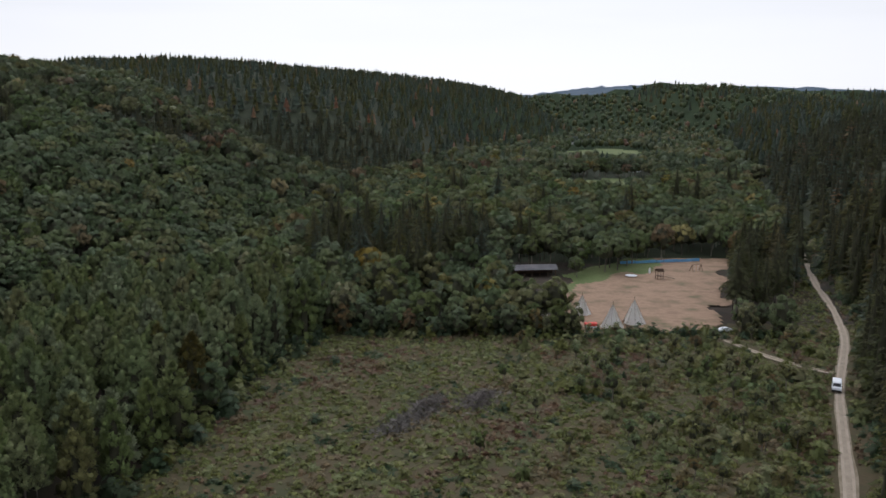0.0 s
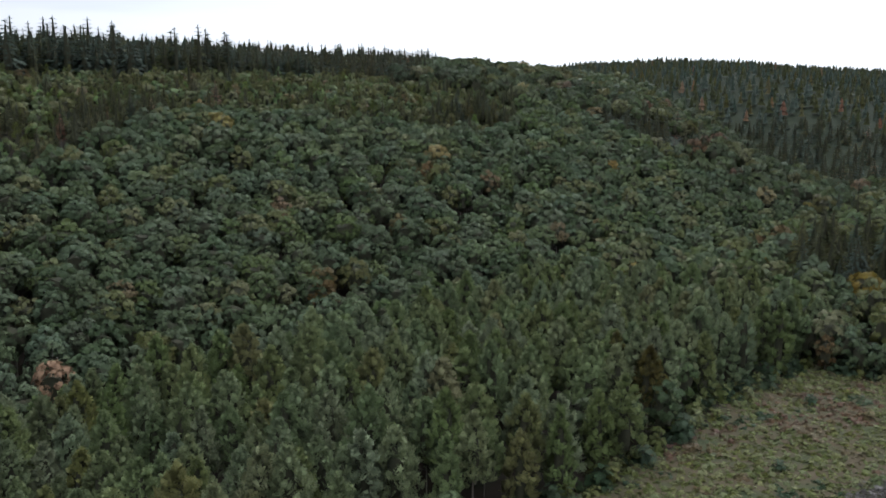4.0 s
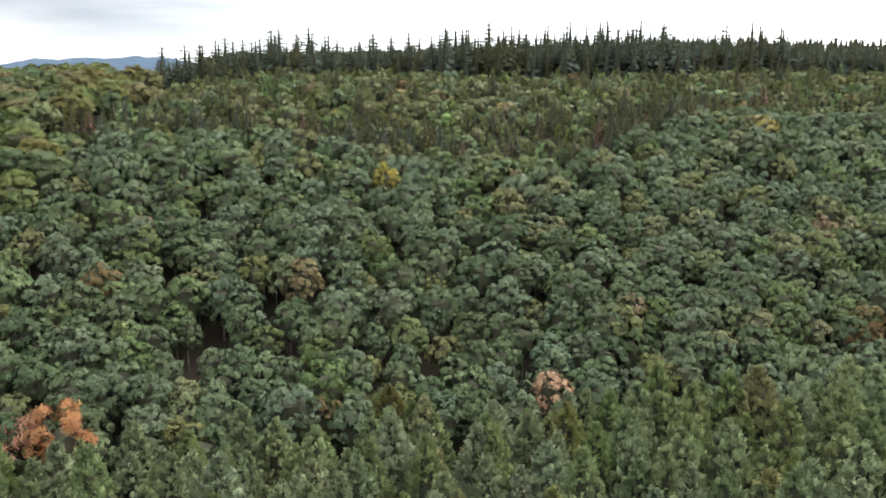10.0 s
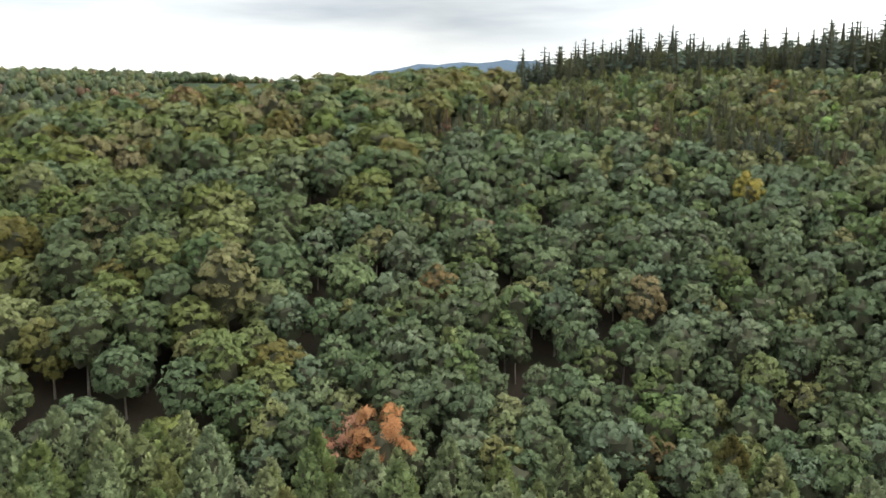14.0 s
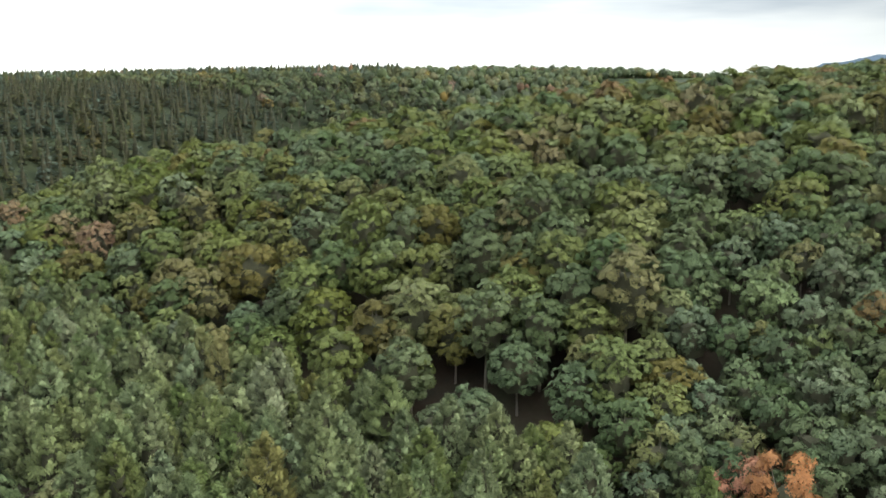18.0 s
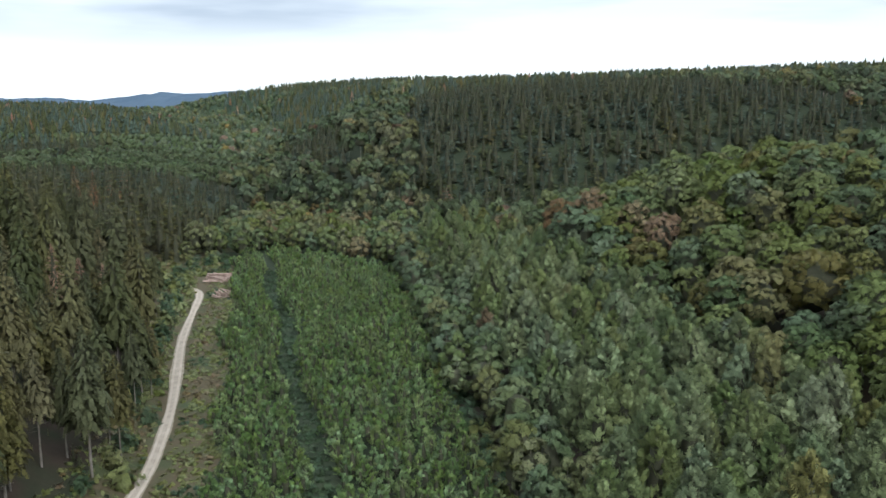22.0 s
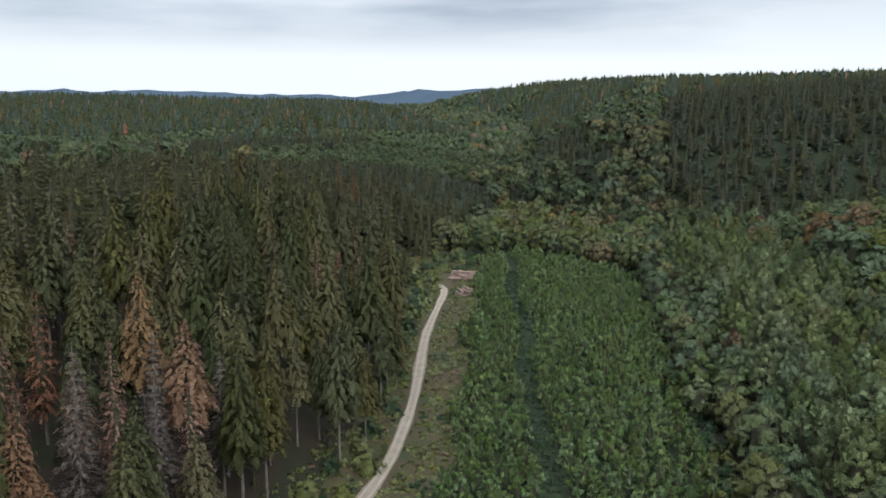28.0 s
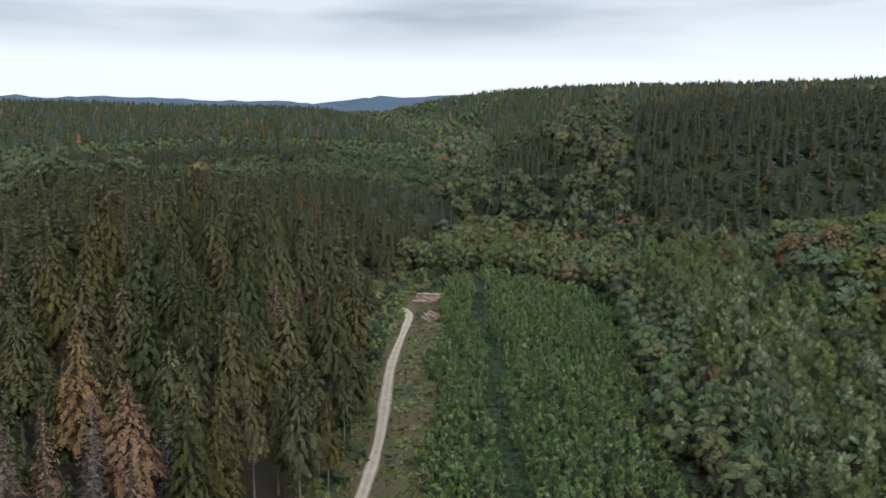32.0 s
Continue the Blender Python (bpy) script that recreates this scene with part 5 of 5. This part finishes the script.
stand_out("orange_tree", "orange autumn tree at the edge of the larches", EDGE_OAK, OAK[5], [(-149.0, 19.0), (-146.0, 24.0)], 1.3, 1.4)
stand_out("golden_larch", "larch with golden brown top", LARCH_NEAR, BEECH[2], [(-137.0, 72.0), (-57.0, 168.0), (-49.0, 164.0)], 0.95, 1.0)
stand_out("light_green_tree", "bright fresh green tree at the foot of the slope", LARCH_EDGE, LARCH[0], [(-163.0, 31.0), (-166.0, 34.0)], 0.95, 1.05)
stand_out("brown_larch", "browning larch with sparse needles", LARCH_EDGE, OAK[4], [(-128.0, -131.0)], 0.95, 1.0)
stand_out("red_spruce", "dead spruce with red needles on the upper slope", SPRUCE_DYING, SPRUCE[3], [(-241.0, 179.0), (-238.0, 194.0)], 0.5, 0.55)
stand_out("rusty_oak", "rust-brown oak among green ones", OAK_NEAR, OAK[4], [(-166.0, 194.0), (-134.0, 172.0), (-138.0, 177.0), (-154.0, 130.0), (-208.0, 41.0)], 0.95, 1.1)
stand_out("rusty_beech", "rust-orange autumn beech on the spur", BEECH_NEAR, BEECH[3], [(-203.0, -197.0), (-199.0, -207.0)], 1.0, 1.1)
stand_out("browning_beech", "dull brown beech among green ones on the spur", BEECH_NEAR, OAK[4], [(-196.0, -240.0), (-199.0, -170.0), (-255.0, -140.0)], 0.9, 1.0)
stand_out("golden_beech", "broad golden olive beech on the spur", BEECH_NEAR, BEECH[2], [(-190.0, -29.0), (-184.0, -7.0), (-212.0, -39.0)], 1.0, 1.12)
stand_out("small_orange_tree", "small orange autumn tree at the valley head", EDGE_OAK, OAK[5], [(-172.0, -352.0)], 0.7, 0.8)

# brush of the clearing and the verges
q = grid_spots(-190, 140, 60, 228, 1.35, rng)
qe = q[:, 0] - track_x(q[:, 1])
lane = line(q[:, 1], (190, 199, 215, 244), (93, 82, 76, 66))
spur_line = np.array([(93.0, 190.0), (88.0, 194.0), (82.0, 199.0), (79.0, 206.0), (76.0, 215.0), (72.0, 228.0)])
close = np.hypot(q[:, None, 0] - spur_line[None, :, 0], q[:, None, 1] - spur_line[None, :, 1]).min(1) < 3.6
cl = ~close & ~((q[:, 1] > 188) & (np.abs(q[:, 0] - lane) < 2.5)) & (q[:, 0] > belt_east(q[:, 1]) - 1) & (qe < -2.6) & (q[:, 1] > 95)
q2 = grid_spots(-190, 170, -302, 400, 1.5, rng)
e2 = q2[:, 0] - track_x(q2[:, 1])
vg = (e2 > -12.5) & (e2 < np.where(np.abs(q2[:, 1] + 232) < 32, 26, 12)) & ((np.abs(e2) > 1.8) | (q2[:, 1] < -264)) & (np.abs(q2[:, 1] - 40) > 100)
q3 = grid_spots(-130, -45, -262, 8, 1.3, rng)
q3 = q3[np.abs(q3[:, 0] - line(q3[:, 1], (-325, -210, -130, -96, 10), (-126, -102, -85, -77, -50))) < 3.0]
q = np.vstack([q[cl], q2[vg], q3])
v = patchy(q, 9, 2.0) + rng.normal(0, 0.10, len(q))
c = np.where(v > 0.76, 1, np.where(v < 0.14, 2, 0))
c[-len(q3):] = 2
hues = patchy(q, 16, 7.0) + 0.5 * patchy(q, 5, 1.0) + rng.normal(0, 0.12, len(q))
c = np.where((q[:, 1] > 90) & (hues > 1.08), 3, c)
c = np.where((q[:, 1] > 90) & (hues < 0.42), 0, c)
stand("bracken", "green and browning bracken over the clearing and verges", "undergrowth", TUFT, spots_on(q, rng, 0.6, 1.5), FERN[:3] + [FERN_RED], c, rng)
q = grid_spots(-60, 130, 100, 228, 4.2, rng, 0.5)
qe = q[:, 0] - track_x(q[:, 1])
dens = np.clip((q[:, 0] + 5) / 110, 0.04, 0.6)
bs = (q[:, 0] > belt_east(q[:, 1]) + 4) & (qe < -4) & (rng.random(len(q)) < dens)
stand("bushes", "low bushes and brambles on the clearing", "undergrowth", BUSH, spots_on(q[bs], rng, 0.5, 1.2), FERN + [OAK[2]], pick(int(bs.sum()), (8, 1, 2.5, 4)), rng)
free = np.hypot(q[:, None, 0] - spur_line[None, :, 0], q[:, None, 1] - spur_line[None, :, 1]).min(1) > 5
sap = free & (q[:, 0] > 5) & (qe < -6) & (q[:, 0] > belt_east(q[:, 1]) + 8) & (rng.random(len(q)) < np.where(q[:, 0] > 30, 0.6, 0.22) * dens)
single_trees("birch_sapling", ["thin olive birch sapling on the clearing", "thin fresh green birch sapling on the clearing", "thin browning birch sapling on the clearing"], "tree", "saplings on the clearing", SAPLING, spots_on(q[sap], rng, 0.5, 1.15), [OAK[2], OAK[1], OAK[4]], pick(int(sap.sum()), (3, 1, 1)), rng)
# taller thicket towards the track
q = grid_spots(-10, 125, 98, 218, 4.6, rng, 0.6)
qe = q[:, 0] - track_x(q[:, 1])
far_off = np.hypot(q[:, None, 0] - spur_line[None, :, 0], q[:, None, 1] - spur_line[None, :, 1]).min(1) > 6
tk = far_off & (qe < -5) & (rng.random(len(q)) < np.clip((q[:, 0] - 5) / 90, 0.05, 0.75)) & (patchy(q, 12, 6.0) > 0.38)
stand("thicket", "olive and browning thicket of young shrubs on the clearing", "undergrowth", BUSH, spots_on(q[tk], rng, 0.8, 1.9), [OAK[2], OAK[1], OAK[4], FERN[0], BEECH[2]], pick(int(tk.sum()), (5, 3, 1, 4, 2)), rng)
# hedge along the clearing's far side, shrubs along the larches and the track
hx = np.arange(-24, 88, 2.6)
hedge = np.vstack([np.stack([hx, 222.5 + 2 * np.sin(hx / 7)], 1), np.stack([hx + 1.2, 225 + 1.5 * np.sin(hx / 5)], 1)])
by = np.repeat(np.arange(-300, 232, 2.6), 2)
shrub = np.stack([belt_east(by) + rng.uniform(-4, 2.0, len(by)), by], 1)
ey = np.concatenate([np.arange(-270, -90, 2.2), np.arange(118, 392, 2.2)])
verge = np.stack([track_x(ey) + rng.uniform(3.4, 8, len(ey)), ey], 1)
oy = rng.uniform(-262, -205, 90)
uy = rng.uniform(-300, -262, 60)
fy = rng.uniform(285, 392, 60)
verge = np.vstack([verge, np.stack([track_x(oy) + rng.uniform(4, 25, 90), oy], 1), np.stack([track_x(fy) - rng.uniform(3.2, 7, 60), fy], 1), np.stack([track_x(uy) + rng.uniform(-12, 12, 60), uy], 1)])
allb = np.vstack([hedge, shrub, verge])
tall = np.vstack([np.stack([np.arange(-26, 36, 3.4), 224 + 2.5 * np.sin(np.arange(-26, 36, 3.4))], 1), np.stack([np.arange(62, 92, 5.5), 221 + np.sin(np.arange(62, 92, 5.5))], 1)])
ts = spots_on(tall, rng, 0.5, 0.9)
ts[:, 3] *= np.where(tall[:, 0] > 40, 0.3, 1.0)
stand("camp_hedge", "dark hedge trees between clearing and tipis, some golden", "trees", EDGE_OAK, ts, OAK, pick(len(ts), (9, 2, 4, 0.7, 1.5, 0)), rng)
stand("shrubs", "dark shrubs along wood edges and track", "undergrowth", BUSH, spots_on(allb, rng, 0.7, 1.9), FERN, pick(len(allb), (4, 0.3, 4)), rng)

# golden and olive wood at the head of the plantation
q = grid_spots(-330, -60, -480, -200, 7.2, rng)
qw, qe = slope_w(q), q[:, 0] - track_x(q[:, 1])
head = (qw < 8) & (qe < np.where(q[:, 1] > -300, -14, 4)) & ((q[:, 1] < -293 + 8 * np.sin(q[:, 0] / 6)) | (q[:, 0] < -152 + np.maximum(-250 - q[:, 1], 0) * 0.5)) & ((q[:, 1] < -278) | (q[:, 0] > belt_east(q[:, 1])))
s = spots_on(q[head], rng, 0.7, 1.15)
stand("valley_head_wood", "olive and golden mixed broadleaf trees at the valley head", "trees", EDGE_OAK, s, OAK[:5] + [BEECH[0]], pick(len(s), (2, 5, 8, 0.8, 1.2, 7)), rng)

# far woods on every side
def far_kind(q):
    qw, qe = slope_w(q), q[:, 0] - track_x(q[:, 1])
    built = ((q[:, 1] > -480) & (q[:, 1] < 640) & (qw < 6) & (qe < 6)) | ((qw >= 0) & (qw < 312) & (q[:, 1] < 410) & (q[:, 1] > 0)) | ((q[:, 1] > -366) & (q[:, 1] < 20) & (qe > 0) & (qe < 126)) | on_spur(q)
    field = in_field(q, 2.0)
    floor_zone = (qw < 10) & (qe < 8)
    az, d = bearing(q), np.hypot(q[:, 0] + 38, q[:, 1] - 30)
    beyond = (q[:, 0] + 20) * 0.78 + (q[:, 1] - 520) * 0.62 > 0
    north = (beyond & (q[:, 1] > 500) & (qw > 12)) | ((q[:, 1] > 380) & ~beyond & (np.abs(qw - 92) < 22) & (patchy(q, 30, 4.0) > 0.3))
    south = ((q[:, 1] < -292) & (az > -156) & (qw > 30) & (qw < 330)) | ((az > -167.5) & (az < -160.5) & (d > 480) & (d < 640) & (qw > 35)) | ((d > 780) & (az > -168) & (az < -120) & (patchy(q, 90, 4.0) > 0.3))
    con = np.where(floor_zone, patchy(q, 40, 5.0) > 0.80, np.where(qw > 0, north | south, patchy(q, 160, 6.0) > 0.5))
    built |= (qe > 0) & (qe < 76) & (q[:, 1] > 55) & (q[:, 1] < 332)
    con |= (qe > 5) & (q[:, 1] > 20) & (q[:, 1] < 1500)
    con |= (qw > 225) & (q[:, 1] > 380) & (az > -60) & (az < -30)
    low = (qe > 8) & (q[:, 1] < -360)
    dark_patch = ((q[:, 1] > -485) & (qe < 110)) | (np.hypot((q[:, 0] - 66) / 60, (q[:, 1] + 690) / 70) < 1) | (np.hypot((q[:, 0] + 40) / 70, (q[:, 1] + 760) / 60) < 1) | (q[:, 1] < -950)
    con = np.where(low, dark_patch, con)
    return ~built & ~field, con


def thin_east(q):
    """Sparser woods behind the eastern rise."""
    az = bearing(q)
    side = (az > 33) & (az < 158) & (np.hypot(q[:, 0] + 38, q[:, 1] - 30) > 160)
    return ~side | (rng.random(len(q)) < 0.06)


near_q = grid_spots(-760, 700, -760, 760, 8.8, rng)
near_q = near_q[np.hypot(near_q[:, 0], near_q[:, 1]) < 760]
belt_q = grid_spots(-1100, 900, -1150, 1150, 11.5, rng)
br = np.hypot(belt_q[:, 0], belt_q[:, 1])
belt_q = belt_q[(br >= 760) & (br < 1120)]
mid_q = grid_spots(-1500, 1400, -1700, 1700, 13.5, rng)
mr = np.hypot(mid_q[:, 0], mid_q[:, 1])
mid_q = mid_q[(mr >= 1120) & (mr < 1700)]
far_q = grid_spots(-2500, 2300, -2500, 2500, 25.0, rng)
fr = np.hypot(far_q[:, 0], far_q[:, 1])
far_q = far_q[(fr >= 1700) & (fr < 2450)]
for q, grow, kinds, dark in ((near_q, 1.0, BROAD_MIDWAY, SPRUCE_FAR), (belt_q, 1.1, BROAD_FAR, SPRUCE_DISTANT), (mid_q, 1.2, BROAD_FAR, SPRUCE_DISTANT), (far_q, 1.7, BROAD_FAR, SPRUCE_DISTANT)):
    q = q[in_sight(q) & thin_east(q)]
    ok, con = far_kind(q)
    thin = con | (rng.random(len(q)) < 0.9)
    a = q[ok & con]
    s = spots_on(a, rng, 0.75, 1.1)
    ae, aw = a[:, 0] - track_x(a[:, 1]), slope_w(a)
    s[:, 3] *= np.where((ae > 8) & (a[:, 1] < -360) & (a[:, 1] > -500), 0.7, 1.0)
    s[:, 3] *= (1 + (grow - 1) * 0.3) * np.where((a[:, 1] > 640) & (slope_w(a) > 0), 0.8, 1.0)
    s[:, 3] *= np.where((aw > 225) & (a[:, 1] > 380) & (a[:, 1] < 620) & (a[:, 0] < -120), 1.35, 1.0)
    stand("far_spruce_forest", "dark spruce forest on the farther slopes", "trees", dark, s, SPRUCE, pick(len(s), (5, 1, 5, 0.15, 0)), rng)
    a = q[ok & ~con & thin]
    s = spots_on(a, rng, 0.7, 1.15)
    s[:, 3] *= 1 + (grow - 1) * 0.4
    warm = patchy(a, 70, 1.5)
    fresh = (a[:, 0] - track_x(a[:, 1]) > 20) & (a[:, 1] < -380)
    s[:, 3] *= np.where(fresh, 0.62, 1.0)
    leaf = np.where(warm > 0.6, pick(len(s), (2, 5, 6, 0.5, 0.6)), pick(len(s), (8, 5, 2, 0.1, 0.2)))
    leaf = np.where(fresh, 1, leaf)
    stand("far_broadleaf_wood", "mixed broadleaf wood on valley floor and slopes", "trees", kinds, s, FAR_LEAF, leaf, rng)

# ---- camp, van and log piles ----
rng = np.random.default_rng(11)
van(86, 180, 246)
for x, y, h, r in ((47, 231, 7.0, 3.4), (54, 236, 7.2, 3.5), (41, 246, 6.2, 3.0), (28, 244, 6.2, 3.0)):
    tipi(x, y, h, r, rng)
shelter(33, 303, 8, 15, 6)
swing(93, 310, 20)
climbing_frame(76, 296, 10)
tarp_fence(84, 327, 12, 33)
round_trampoline(67, 300)
log_pile(-95, -255, 50, 8, 13, 8.0, rng, 1.3)
log_pile(-90.5, -230, 20, 6, 9, 5.0, rng, 0.4)
car(77, 227, 15, WHITE_PAINT, "white car parked at the edge of the camp")
car(-3, 236, 100, WHITE_PAINT, "pale car parked under the trees by the clearing")
covered_trailer(41, 230, 5)
white_board(75, 306)
brash_heap(-3, 168, rng)
brash_heap(-8, 158, rng)
brash_heap(8, 172, rng)
HOUSES = [(172, 782, 30, 12, 8, 5.5), (178, 800, 100, 9, 7, 4.5), (205, 1330, 20, 16, 9, 8), (232, 1395, 60, 22, 10, 9), (250, 1420, 10, 30, 12, 5), (205, 1300, 70, 14, 9, 6), (420, 1480, 15, 18, 10, 6)]
for i, (x, y, a, ln, wd, hh) in enumerate(HOUSES):
    house(x, y, a, ln, wd, hh, WHITE_WALL, ROOF_SLATE, "white house with a slate roof among valley trees")
